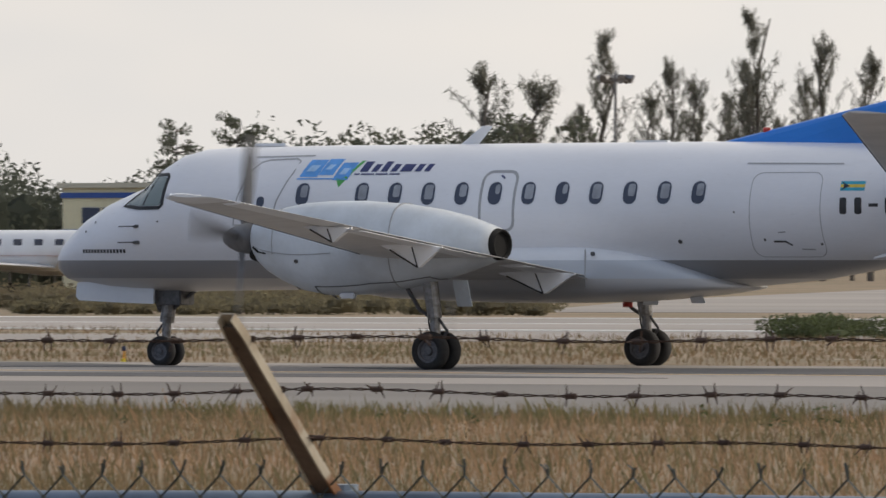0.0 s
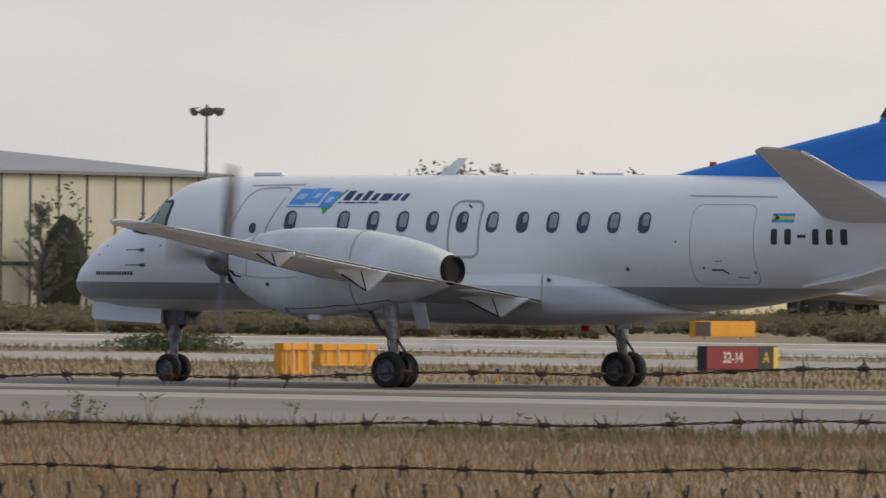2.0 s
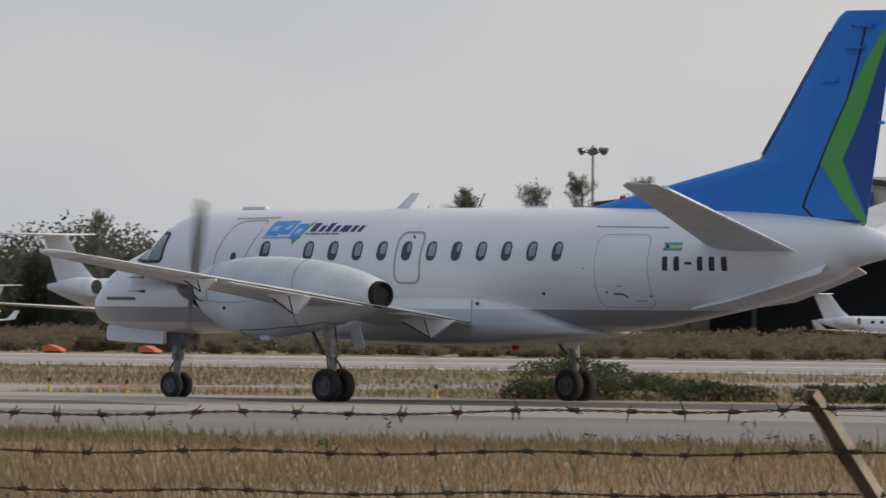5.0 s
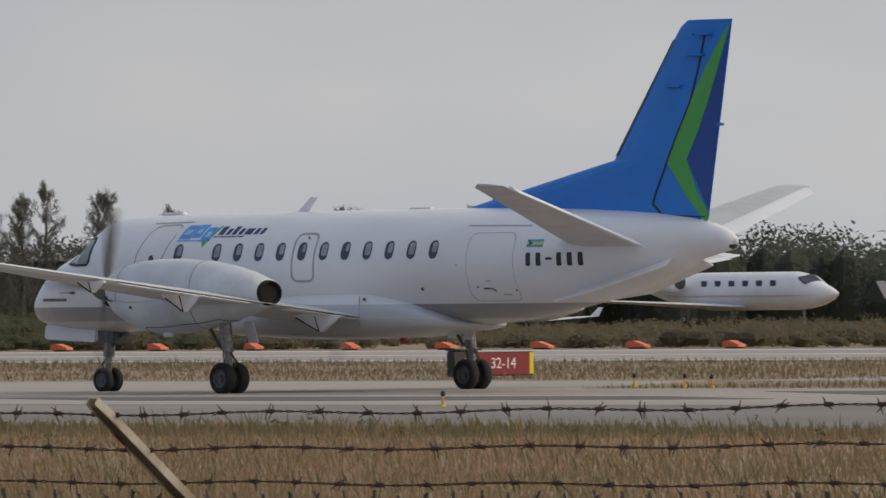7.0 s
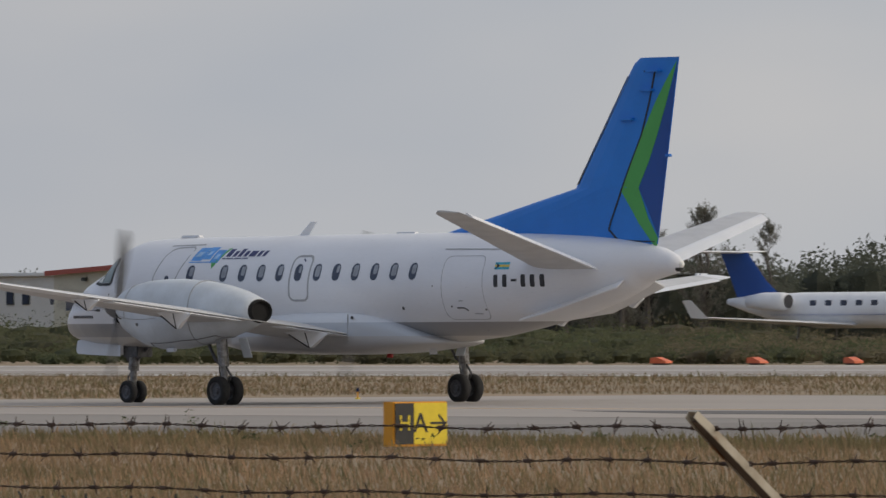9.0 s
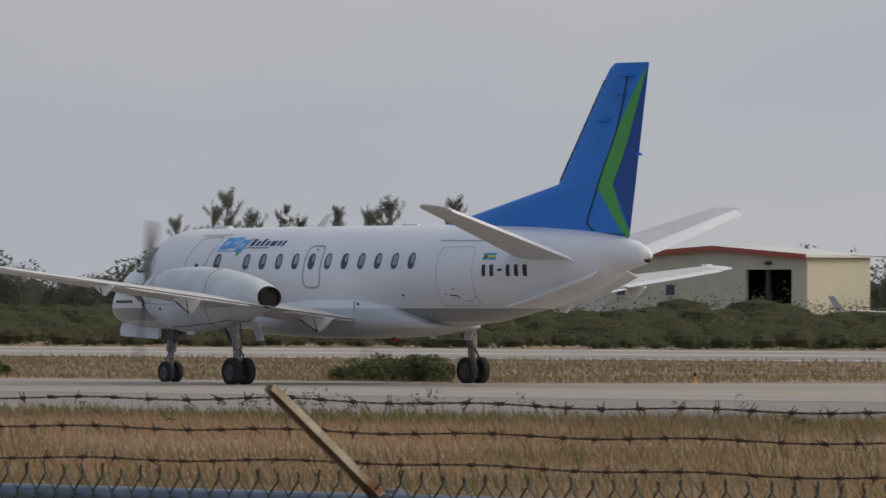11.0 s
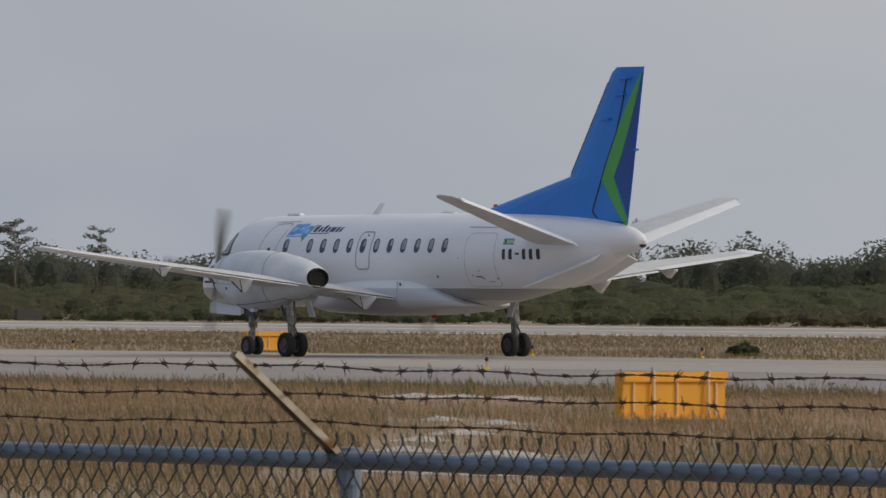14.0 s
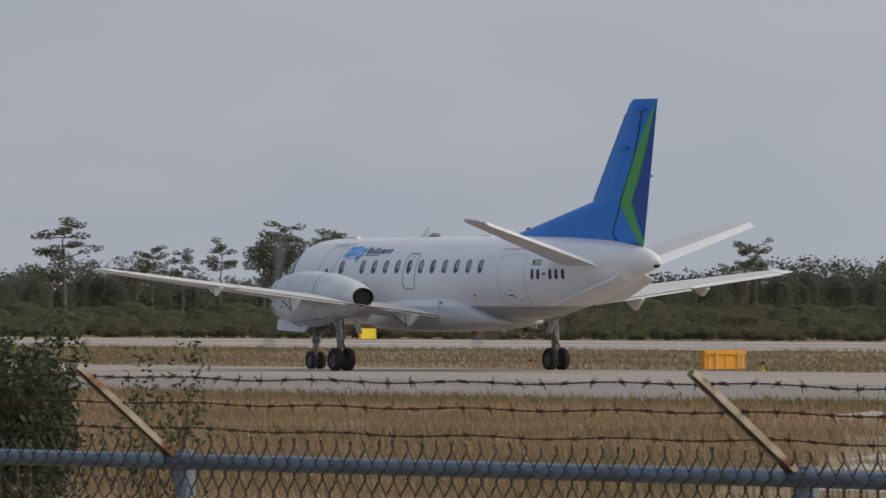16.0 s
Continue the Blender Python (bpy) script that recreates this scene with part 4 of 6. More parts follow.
def main_gear(plane, s):
    y = 3.355 * s
    leg = part("main_gear_leg", tube(tubed((0.12, y, 1.45), (0.03, y, 0.82), 0.125, 0.115, 12), (0.03, y, 0.82), (0.0, y, 0.33), 0.08, n=12), M["metal"], plane, "grey oleo landing gear leg")
    part("axle", tubed((0, y - 0.26, 0.31), (0, y + 0.26, 0.31), 0.05), M["darkmetal"], leg)
    part("drag_brace", tube(tubed((0.55, y, 1.32), (0.30, y, 0.95), 0.035), (0.30, y, 0.95), (0.04, y, 0.80), 0.03), M["darkmetal"], leg)
    bm = tubed((-0.04, y, 0.82), (-0.20, y, 0.62), 0.022, n=6)
    part("torque_link", tube(bm, (-0.20, y, 0.62), (-0.04, y, 0.40), 0.022, n=6), M["darkmetal"], leg)
    part("brake_hose", tube(tubed((0.10, y + 0.05, 1.3), (0.10, y + 0.07, 0.75), 0.014, n=5), (0.10, y + 0.07, 0.75), (0.02, y + 0.06, 0.4), 0.014, n=5), M["black"], leg)
    for d in (-0.26 * s,):
        bm = boxed(-0.42, -0.14, y + d - 0.012, y + d + 0.012, 0.98, 1.42, 0.008)
        bmesh.ops.rotate(bm, verts=bm.verts, cent=(-0.25, y + d, 1.4), matrix=Matrix.Rotation(0.35 * (1 if d > 0 else -1), 3, "X"))
        part("gear_door", bm, M["nacelle"], leg, "small pale gear door, open")
    return [wheel("main_wheel", 0.31, 0.20, plane, (0, y + d, 0.31), s) for d in (-0.185, 0.185)]


def nose_gear(plane):
    leg = part("nose_gear_leg", tube(tubed((7.02, 0, 1.4), (7.12, 0, 0.72), 0.12, n=12), (7.12, 0, 0.72), (7.14, 0, 0.27), 0.075, n=12), M["metal"], plane, "grey oleo nose gear leg")
    part("axle", tubed((7.14, -0.2, 0.25), (7.14, 0.2, 0.25), 0.04), M["darkmetal"], leg)
    part("drag_brace", tubed((6.55, 0.0, 1.26), (7.08, 0, 0.88), 0.035), M["darkmetal"], leg)
    bm = tubed((7.17, 0, 0.72), (7.32, 0, 0.55), 0.02, n=6)
    part("torque_link", tube(bm, (7.32, 0, 0.55), (7.18, 0, 0.35), 0.02, n=6), M["darkmetal"], leg)
    part("taxi_lamp", loft([[Vector((x, 0.09 * math.cos(a), 0.98 + 0.09 * math.sin(a))) for a in np.linspace(0, 2 * math.pi, 14, endpoint=False)] for x in (7.15, 7.26)]), M["darkmetal"], leg)
    # closed dark box, added for the shadow of the open bay
    part("gear_bay", boxed(6.72, 7.22, -0.22, 0.22, 1.0, 1.3, 0.02), M["darkmetal"], leg, "solid dark box standing in for the gear bay's shadow")
    for s in (-1, 1):
        sec = [(8.66, 1.14, 1.36), (8.60, 1.08, 1.38), (8.0, 1.05, 1.38), (7.16, 1.02, 1.34)]
        bm = loft([[Vector((x, s * 0.30 + o + s * d, z)) for o, z, d in ((-0.012, a, 0.04), (0.012, a, 0.04), (0.012, (a + b) / 2, 0.03), (0.012, b, 0), (-0.012, b, 0), (-0.012, (a + b) / 2, 0.03))] for x, a, b in sec])
        part("nose_gear_door", bm, M["fairing"], plane, "long pale nose gear door, open")
    return [wheel("nose_wheel", 0.25, 0.15, plane, (7.14, d, 0.25), 1) for d in (-0.14, 0.14)]


def fin_edge(z):
    """Front and rear edge of the fin and its half thickness at height z."""
    te = -9.80 - 0.70 * (z - 3.2) / 3.93
    if z < 4.47:
        le = -3.05 - 4.27 * (z - 3.55) / 0.92
    elif z < 6.85:
        le = -7.32 - 1.70 * (z - 4.47) / 2.38
    else:
        le = -9.02 - 0.30 * ((z - 6.85) / 0.27) ** 1.6
    return min(le, -2.9), te, 0.16 - 0.10 * max(0, (z - 3.6) / 3.5)


def fin_side(x, z, side, proud=0.006):
    le, te, th = fin_edge(z)
    u = max(0, min(1, (x - le) / (te - le)))
    for (u0, t0), (u1, t1) in zip(FOIL, FOIL[1:]):
        if u0 <= u <= u1:
            return Vector((x, side * (th * (t0 + (t1 - t0) * (u - u0) / (u1 - u0)) + proud), z))
    return Vector((x, side * proud, z))


def fin_patch(pts, side, proud=0.006):
    bm = bmesh.new()
    bm.faces.new([bm.verts.new((x, 0, z)) for x, z in pts])
    z0, z1 = min(p[1] for p in pts), max(p[1] for p in pts)
    for k in range(1, 10):
        bmesh.ops.bisect_plane(bm, geom=bm.verts[:] + bm.edges[:] + bm.faces[:], plane_co=(0, 0, z0 + (z1 - z0) * k / 10), plane_no=(0, 0, 1))
    r = bmesh.ops.extrude_face_region(bm, geom=bm.faces[:])
    outer = {v for v in r["geom"] if isinstance(v, bmesh.types.BMVert)}
    for v in bm.verts:
        v.co = fin_side(v.co.x, v.co.z, side, proud if v in outer else -0.01)
    return bm


def build_aircraft():
    plane = tagged(new("airliner"), "white twin-propeller airliner with a blue and green tail, taxiing", "airliner")
    spin = []
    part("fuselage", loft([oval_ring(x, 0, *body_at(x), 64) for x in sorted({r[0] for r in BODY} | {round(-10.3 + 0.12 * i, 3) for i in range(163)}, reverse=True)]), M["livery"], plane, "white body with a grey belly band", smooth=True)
    # belly fairing under the wing
    fair = [(3.4, 1.42, 1.22, 0.55), (2.6, 1.66, 1.12, 0.95), (1.6, 1.95, 1.08, 1.15), (0.5, 2.04, 1.05, 1.20), (-0.8, 2.05, 1.05, 1.20), (-1.2, 2.05, 1.06, 1.20), (-1.6, 2.025, 1.07, 1.195), (-2.0, 1.955, 1.09, 1.18), (-2.4, 1.86, 1.12, 1.15),
            (-2.85, 1.72, 1.16, 1.08), (-3.25, 1.56, 1.20, 0.96), (-3.55, 1.43, 1.24, 0.78), (-3.8, 1.34, 1.28, 0.5)]
    part("belly_fairing", loft([oval_ring(x, 0, t, b, w, 48, 3.6) for x, t, b, w in fair]), M["belly"], plane, "pale blue-grey belly fairing", smooth=True)
    for s in (1, -1):
        part("panel_seam", boxed(-1.45, -1.435, s * 1.19 - 0.012, s * 1.19 + 0.012, 1.30, 1.90), M["seam"], plane)
        part("vent_port", tubed((-1.58, s * 1.18, 1.83), (-1.58, s * 1.205, 1.83), 0.035, n=10), M["darkmetal"], plane)
        bm = loft([foil_ring(le, te, th) for le, te, th in (wing_points(y) for y in (0.9, 2.6, 4.6, 6.6, 8.6, 10.3))])
        wing = part("wing", bm, M["wing"], plane, "long straight grey-white wing")
        tip = [foil_ring(*wing_points(y)) for y in (10.3, 10.55)] + [foil_ring(Vector((0.25, 10.70, 2.71)), Vector((-0.45, 10.70, 2.68)), 0.05)]
        part("wing_tip", loft(tip), M["white"], wing)
        boot = []
        for y in (3.95, 6.2, 8.4, 10.3):
            le, te, th = wing_points(y)
            boot.append([le + Vector((0.012, 0, 0)), le.lerp(te, 0.06) + Vector((0, 0, 0.36 * th)), le.lerp(te, 0.07) + Vector((0, 0, 0)), le.lerp(te, 0.06) - Vector((0, 0, 0.30 * th))])
        part("deicing_boot", loft(boot), M["black"], wing)
        # trailing edge flap and aileron, split off by a gap and slightly lowered
        for y0, y1, name in ((1.25, 2.75, "flap"), (3.95, 7.1, "flap"), (7.16, 10.2, "aileron")):
            rr = []
            for y in (y0, (y0 + y1) / 2, y1):
                le, te, th = wing_points(y)
                d = 0.06 if name == "flap" else 0.012
                rr.append(foil_ring(le.lerp(te, 0.76) - Vector((0, 0, 0.02)), te + Vector((-0.10, 0, -d)), 0.09))
            part(name, loft(rr), M["white"], wing)
        for y in (1.95, 5.35, 7.6):
            le, te, th = wing_points(y)
            k = 1.0 if y < 7 else 0.72
            f = []
            for u, zt, zb, w in ((0.56, 0.02, -0.05, 0.025), (0.70, 0.0, -0.17 * k, 0.05), (0.88, 0.0, -0.36 * k, 0.055), (0.93, 0.0, -0.39 * k, 0.05), (1.04, 0.0, -0.20 * k, 0.04), (1.12, -0.03, -0.05 * k, 0.02)):
                p = le.lerp(te, u)
                f.append([Vector((p.x, y + a * w, p.z + (zt - 0.05 if b else zb))) for a, b in ((-1, 1), (1, 1), (1, 0), (-1, 0))])
            fr = part("flap_hinge_fairing", loft(f), M["white"], wing)
            a, b, c = (le.lerp(te, u) + Vector((0, 0.06, d)) for u, d in ((0.68, -0.14 * k), (0.92, -0.39 * k), (0.87, -0.08)))
            part("rubber_seal", tube(tubed(a, b, 0.013, n=6), b, c, 0.010, n=6), M["black"], fr)
        if s < 0:
            for o in (wing, *wing.children, *(q for p in wing.children for q in p.children)):
                o.data.transform(Matrix.Diagonal((1, -1, 1, 1)))
                o.data.flip_normals()
        lamp = boxed(0.31, 0.44, s * 10.52, s * 10.66, 2.665, 2.735, 0.03)
        part("navigation_lamp", lamp, M["fairing"], wing)
        nacelle(plane, s)
        spin.append((propeller(plane, 3.355 * s), "prop", s))
        spin += [(w, "main", s) for w in main_gear(plane, s)]
        # tailplane
        def sp(k, le):
            y = s * (0.45 + 3.78 * k)
            return Vector((-6.70 - 0.96 * k, y, 2.80 + 1.17 * k)) if le else Vector((-9.00 + 0.28 * k, y, 2.74 + 1.20 * k))
        stab = [foil_ring(sp(k, True), sp(k, True).lerp(sp(k, False), 0.82), 0.27 - 0.16 * k) for k in (0, 0.5, 0.97)]
        stab.append(foil_ring(Vector((-7.82, s * 4.25, 3.985)), Vector((-8.52, s * 4.25, 3.95)), 0.04))
        st = part("tailplane", loft(stab), M["wing"], plane, "upswept grey-white tailplane")
        # the elevator hangs down about thirty degrees at rest
        el = [foil_ring(sp(k, True).lerp(sp(k, False), 0.79) + Vector((0, 0, 0.03)), sp(k, False) + Vector((-0.04, 0, -0.115 + 0.045 * k)), 0.10 - 0.04 * k) for k in (0.12, 0.96)]
        part("elevator", loft(el), M["white"], st)
        part("deicing_boot", loft([[sp(k, True) + Vector((0.02, 0, 0.0)), sp(k, True) + Vector((-0.15, 0, 0.095 - 0.05 * k)), sp(k, True) + Vector((-0.15, 0, -0.08 + 0.04 * k))] for k in (0.05, 0.96)]), M["black"], st)
        # strake under the tail
        bm = bmesh.new()
        up = [(-6.35, 0.72, 1.78), (-9.2, 0.36, 2.60), (-9.3, 0.66, 2.44), (-7.4, 0.95, 1.92)]
        a = [bm.verts.new((x, s * y, z)) for x, y, z in up]
        b = [bm.verts.new((x, s * y, z - 0.03)) for x, y, z in up]
        bm.faces.new(a)
        bm.faces.new(b[::-1])
        for i in range(4):
            bm.faces.new((a[i], a[(i + 1) % 4], b[(i + 1) % 4], b[i]))
        part("ventral_strake", bm, M["white"], plane)
        # cabin windows
        xs = [3.85, 2.735] + [2.115 - 0.6175 * i for i in range(10)]
        for x in xs:
            r = part("window_surround", skin_line(rounded(x - 0.135, x + 0.135, 2.60, 2.985, 0.125), 0.025, s, 0.006), M["fairing"], plane)
            part("pane", skin_patch(rounded(x - 0.125, x + 0.125, 2.61, 2.975, 0.12), s, 0.003, 4), M["pane"], r, "dark oval window pane")
            # a lighter patch on each pane imitates the far-side window showing through
            k = round(x * 7) % 3
            part("window_shade", skin_patch(rounded(x - 0.088, x + (0.04, 0.065, 0.0)[k], (2.74, 2.70, 2.78)[k], 2.935, 0.04), s, 0.0045, 3), M["panelight"], r, "pale patch painted as light through the pane")
        part("overwing_exit", skin_line(rounded(-0.10, 0.52, 2.20, 3.14, 0.15), 0.045, s, 0.006), M["seam"], plane, "grey outline of the overwing exit")
        if s > 0:
            part("entry_door", skin_line([(5.13, 2.30), (5.08, 2.75), (4.93, 3.2), (4.83, 3.31), (4.70, 3.35), (4.20, 3.37), (4.10, 3.33), (4.13, 3.15), (4.33, 2.68), (4.42, 2.28)], 0.025, s, 0.006), M["seam"], plane, "outline of the forward entry door")
            part("door_window", skin_patch(rounded(4.56, 4.70, 2.58, 2.76, 0.07), s, 0.006, 3), M["pane"], plane)
            part("baggage_door", skin_line(rounded(-5.60, -4.37, 1.78, 3.10, 0.16), 0.010, s, 0.005), M["seam"], plane, "thin outline of the rear baggage door")
            part("door_latch", skin_line([(-4.75, 2.02), (-4.95, 2.02), (-5.06, 1.96)], 0.03, s, 0.008, closed=False), M["darkmetal"], plane)
            part("door_handle", skin_line([(-4.85, 2.16), (-4.98, 2.17)], 0.02, s, 0.008, closed=False), M["seam"], plane)
            part("door_step", skin_line([(-5.2, 1.90), (-5.42, 1.895)], 0.02, s, 0.008, closed=False), M["seam"], plane)
            part("exit_handle", skin_line([(0.13, 3.03), (0.21, 3.08)], 0.025, s, 0.009, closed=False), M["navytext"], plane)
            part("door_rail", skin_line([(-4.18, 3.25), (-5.88, 3.235)], 0.02, s, 0.01, closed=False), M["seam"], plane)
            part("door_rail", skin_line([(5.0, 3.40), (3.9, 3.42)], 0.02, s, 0.01, closed=False), M["seam"], plane)
        # cockpit glazing
        pane = [(7.42, 2.645), (7.20, 2.83), (7.03, 2.985), (6.86, 3.085), (6.60, 3.09), (6.57, 3.06), (6.57, 2.66), (6.61, 2.62), (7.05, 2.615)]
        w = part("cockpit_side_window", skin_patch(pane, s, 0.010, 8), M["cockpit"], plane, "pale green-grey cockpit side window")
        part("window_frame", skin_line([(7.46, 2.62), (7.21, 2.855), (7.03, 3.01), (6.85, 3.12), (6.58, 3.125), (6.535, 3.08), (6.535, 2.64), (6.59, 2.585), (7.05, 2.58)], 0.055, s, 0.014), M["black"], w, "dark rubber window frame")
        part("window_post", skin_line([(6.80, 3.07), (6.95, 2.63)], 0.035, s, 0.013, closed=False), M["black"], w)
        # windscreen pane, lying on the curved brow
        bm = bmesh.new()
        grid = []
        for a in range(6):
            row = []
            for c in range(6):
                u, v = a / 5, c / 5
                x = 7.27 - 0.34 * u - (0.10 - 0.06 * u) * v
                t, b, wd = body_at(x)
                y = (0.03 + (0.66 - 0.10 * u) * v)
                z = (t + b) / 2 + (t - b) / 2 * math.sqrt(max(0, 1 - (y / wd) ** 2))
                row.append((bm.verts.new((x + 0.008, s * y, z + 0.010)), bm.verts.new((x - 0.03, s * y, z - 0.05))))
            grid.append(row)
        for a in range(5):
            for c in range(5):
                for k in (0, 1):
                    bm.faces.new([grid[a][c][k], grid[a + 1][c][k], grid[a + 1][c + 1][k], grid[a][c + 1][k]])
        part("windscreen", bm, M["pane"], plane, "dark sloping windscreen pane")
        # marks on the body: plain shapes in the airline's colours, bars for writing
        def mark(pts, mat, name="livery_mark", rows=3):
            part(name, skin_patch([(x if s > 0 else x, z) for x, z in pts], s, 0.007, rows), M[mat], plane)
        for x0, wd, z0, z1 in ((3.99, 0.33, 3.07, 3.35), (3.64, 0.27, 3.10, 3.36), (3.35, 0.28, 3.02, 3.30)):
            mark([(x0, z0), (x0 - wd, z0), (x0 - wd - 0.09, z1), (x0 - 0.09, z1)], "cyan")
            part("livery_mark", skin_patch([(x0 - 0.09, z0 + 0.09), (x0 - wd + 0.07, z0 + 0.09), (x0 - wd + 0.01, z1 - 0.09), (x0 - 0.15, z1 - 0.09)], s, 0.010, 2), M["paleblue"], plane)
        mark([(4.02, 3.03), (3.30, 3.03), (3.31, 3.05), (4.02, 3.05)], "cyan", rows=1)
        mark([(3.29, 3.05), (3.20, 2.90), (3.10, 3.02), (2.865, 3.33), (2.93, 3.33), (3.13, 3.07), (3.19, 3.02)], "green")
        x0 = 2.89
        for pitch, hh in ((0.215, 0.165), (0.175, 0.12), (0.185, 0.165), (0.175, 0.12), (0.275, 0.12), (0.175, 0.12), (0.165, 0.12)):
            wd = pitch - 0.065
            mark([(x0, 3.15), (x0 - wd, 3.15), (x0 - wd - 0.05, 3.15 + hh), (x0 - 0.05, 3.15 + hh)], "navytext", "lettering_bar", 2)
            x0 -= pitch
        x0 = 2.97
        for wd in (0.09, 0.24, 0.22, 0.19):
            mark([(x0, 3.10), (x0 - wd, 3.10), (x0 - wd, 3.122), (x0, 3.122)], "navytext", "lettering_bar", 1)
            x0 -= wd + 0.035
        for i in range(6):
            x0 = -5.90 - 0.252 * i
            if i == 2:
                mark([(x0 - 0.02, 2.56), (x0 - 0.17, 2.56), (x0 - 0.17, 2.61), (x0 - 0.02, 2.61)], "ink", "lettering_bar", 1)
            else:
                mark(rounded(x0 - 0.15, x0 - 0.035, 2.445, 2.705, 0.03, 3), "ink", "lettering_bar", 3)
        for i in range(14):
            x0 = 8.27 - 0.072 * i
            mark([(x0, 1.85), (x0 - 0.046, 1.85), (x0 - 0.046, 1.91), (x0, 1.91)], "ink", "lettering_bar", 1)
        for z0, z1, c in ((2.91, 2.96, "aqua"), (2.86, 2.91, "gold"), (2.81, 2.86, "aqua")):
            mark([(-5.93, z0), (-6.34, z0), (-6.34, z1), (-5.93, z1)], c, "flag_band", 1)
        mark([(-5.93, 2.96), (-6.09, 2.885), (-5.93, 2.81)], "ink", "flag_triangle", 1)
        for x, z, r in ((-3.1, 2.02, 0.035), (-4.1, 2.48, 0.015), (8.05, 2.35, 0.02), (8.25, 2.2, 0.02), (6.6, 2.36, 0.015), (-5.55, 1.98, 0.02), (-4.6, 2.05, 0.02)):
            mark(rounded(x - r, x + r, z - r, z + r, r * 0.9, 3), "darkmetal", "vent_port", 1)
        for z in (2.02, 2.28):
            bm = tubed(skin(7.36, z, s, 0.10), skin(7.03, z + 0.005, s, 0.10), 0.011, n=6)
            box(bm, 6.98, 7.09, s * 0.99 - 0.08, s * 0.99 + 0.08, z - 0.025, z + 0.03, 0.01)
            part("pitot_probe", tube(bm, skin(7.04, z, s, 0.0), skin(7.04, z, s, 0.11), 0.016, n=6), M["darkmetal"], plane)
        # tail colours
        for pts, c, nm in (([(-10.44, 7.05), (-10.18, 6.72), (-9.84, 6.24), (-9.42, 5.54), (-9.12, 5.01), (-8.80, 4.42), (-9.28, 3.73), (-9.76, 3.22), (-9.83, 3.42), (-9.55, 3.84), (-9.31, 4.45), (-9.62, 5.01), (-9.86, 5.54), (-10.14, 6.24)], "green", "tail_chevron"),
                           ([(-10.45, 7.0), (-10.15, 6.24), (-9.87, 5.54), (-9.63, 5.01), (-9.32, 4.45), (-9.835, 3.45), (-10.02, 4.47), (-10.24, 5.8)], "navy", "tail_panel")):
            part(nm, fin_patch(pts, s, 0.008 if c == "green" else 0.006), M[c], plane)
        gap = [(-9.82, 6.84), (-9.66, 6.24), (-9.42, 5.54), (-9.10, 4.95), (-8.80, 4.37), (-8.47, 3.78), (-8.40, 3.60)]
        part("rudder_gap", fin_patch([(x + 0.02, z) for x, z in gap] + [(x - 0.02, z) for x, z in gap[::-1]], s, 0.011), M["black"], plane)
        part("rudder_base_gap", fin_patch([(-8.42, 3.62), (-8.38, 3.60), (-8.66, 3.37), (-9.74, 3.34), (-9.74, 3.36), (-8.68, 3.40)], s, 0.010), M["black"], plane)
        part("rudder_top_gap", fin_patch([(-9.50, 6.83), (-9.50, 6.855), (-9.84, 6.855), (-9.84, 6.83)], s, 0.011), M["black"], plane)
        for z, x in ((5.86, -9.0), (6.84, -9.8), (6.45, -9.58)):
            part("rudder_hinge", boxed(x - 0.22, x + 0.16, s * 0.05, s * 0.17, z - 0.02, z + 0.03, 0.008), M["blue"], plane)
    spin += [(w, "nose", 1) for w in nose_gear(plane)]
    zs = [3.56, 3.75, 4.0, 4.25, 4.47, 5.0, 5.6, 6.2, 6.7, 6.85, 7.0, 7.12]
    rings = []
    for z in [3.30] + zs:
        le, te, th = fin_edge(max(z, 3.56))
        if z < 3.5:
            te = fin_edge(z)[1]
        rings.append(foil_ring(Vector((le, 0, z)), Vector((te, 0, z)), th * 2, Vector((0, 1, 0))))
    fin = part("tail_fin", loft(rings), M["blue"], plane, "tall bright blue fin and rudder")
    part("deicing_boot", loft([[Vector((fin_edge(z)[0] + 0.03, 0, z)), Vector((fin_edge(z)[0] - 0.10, 0.075 - 0.012 * (z - 4.5), z)), Vector((fin_edge(z)[0] - 0.10, -0.075 + 0.012 * (z - 4.5), z))] for z in (4.55, 5.6, 6.75)]), M["black"], fin)
    part("trim_tab_horn", boxed(-10.22, -10.08, -0.05, 0.05, 5.08, 5.14, 0.015), M["blue"], fin)
    part("beacon", loft([oval_ring(-4.06 + d, 0, 3.82, 3.72, r, 12) for d, r in ((0.06, 0.02), (0.035, 0.045), (-0.035, 0.045), (-0.06, 0.02))]), M["red"], plane, "small red beacon")
    part("tail_lamp", loft([oval_ring(x, 0, 2.88 + r, 2.88 - r, r, 14) for x, r in ((-10.45, 0.08), (-10.54, 0.07), (-10.58, 0.03))]), M["signwhite"], plane)
    part("tail_lamp_housing", loft([oval_ring(x, 0, 2.80 + r * 0.7, 2.80 - r * 0.7, r, 12) for x, r in ((-10.36, 0.10), (-10.47, 0.10), (-10.53, 0.05))]), M["black"], plane)
    part("blade_antenna", loft([foil_ring(Vector((1.56 - 0.42 * k, 0, 3.57 + 0.31 * k)), Vector((1.22 - 0.28 * k, 0, 3.57 + 0.31 * k)), 0.04, Vector((0, 1, 0))) for k in (0, 1)]), M["white"], plane)
    part("belly_antenna", loft([foil_ring(Vector((-2.6 - 0.1 * k, 0, 1.3 - 0.25 * k)), Vector((-2.85 - 0.1 * k, 0, 1.3 - 0.25 * k)), 0.04, Vector((0, 1, 0))) for k in (0, 1)]), M["white"], plane)
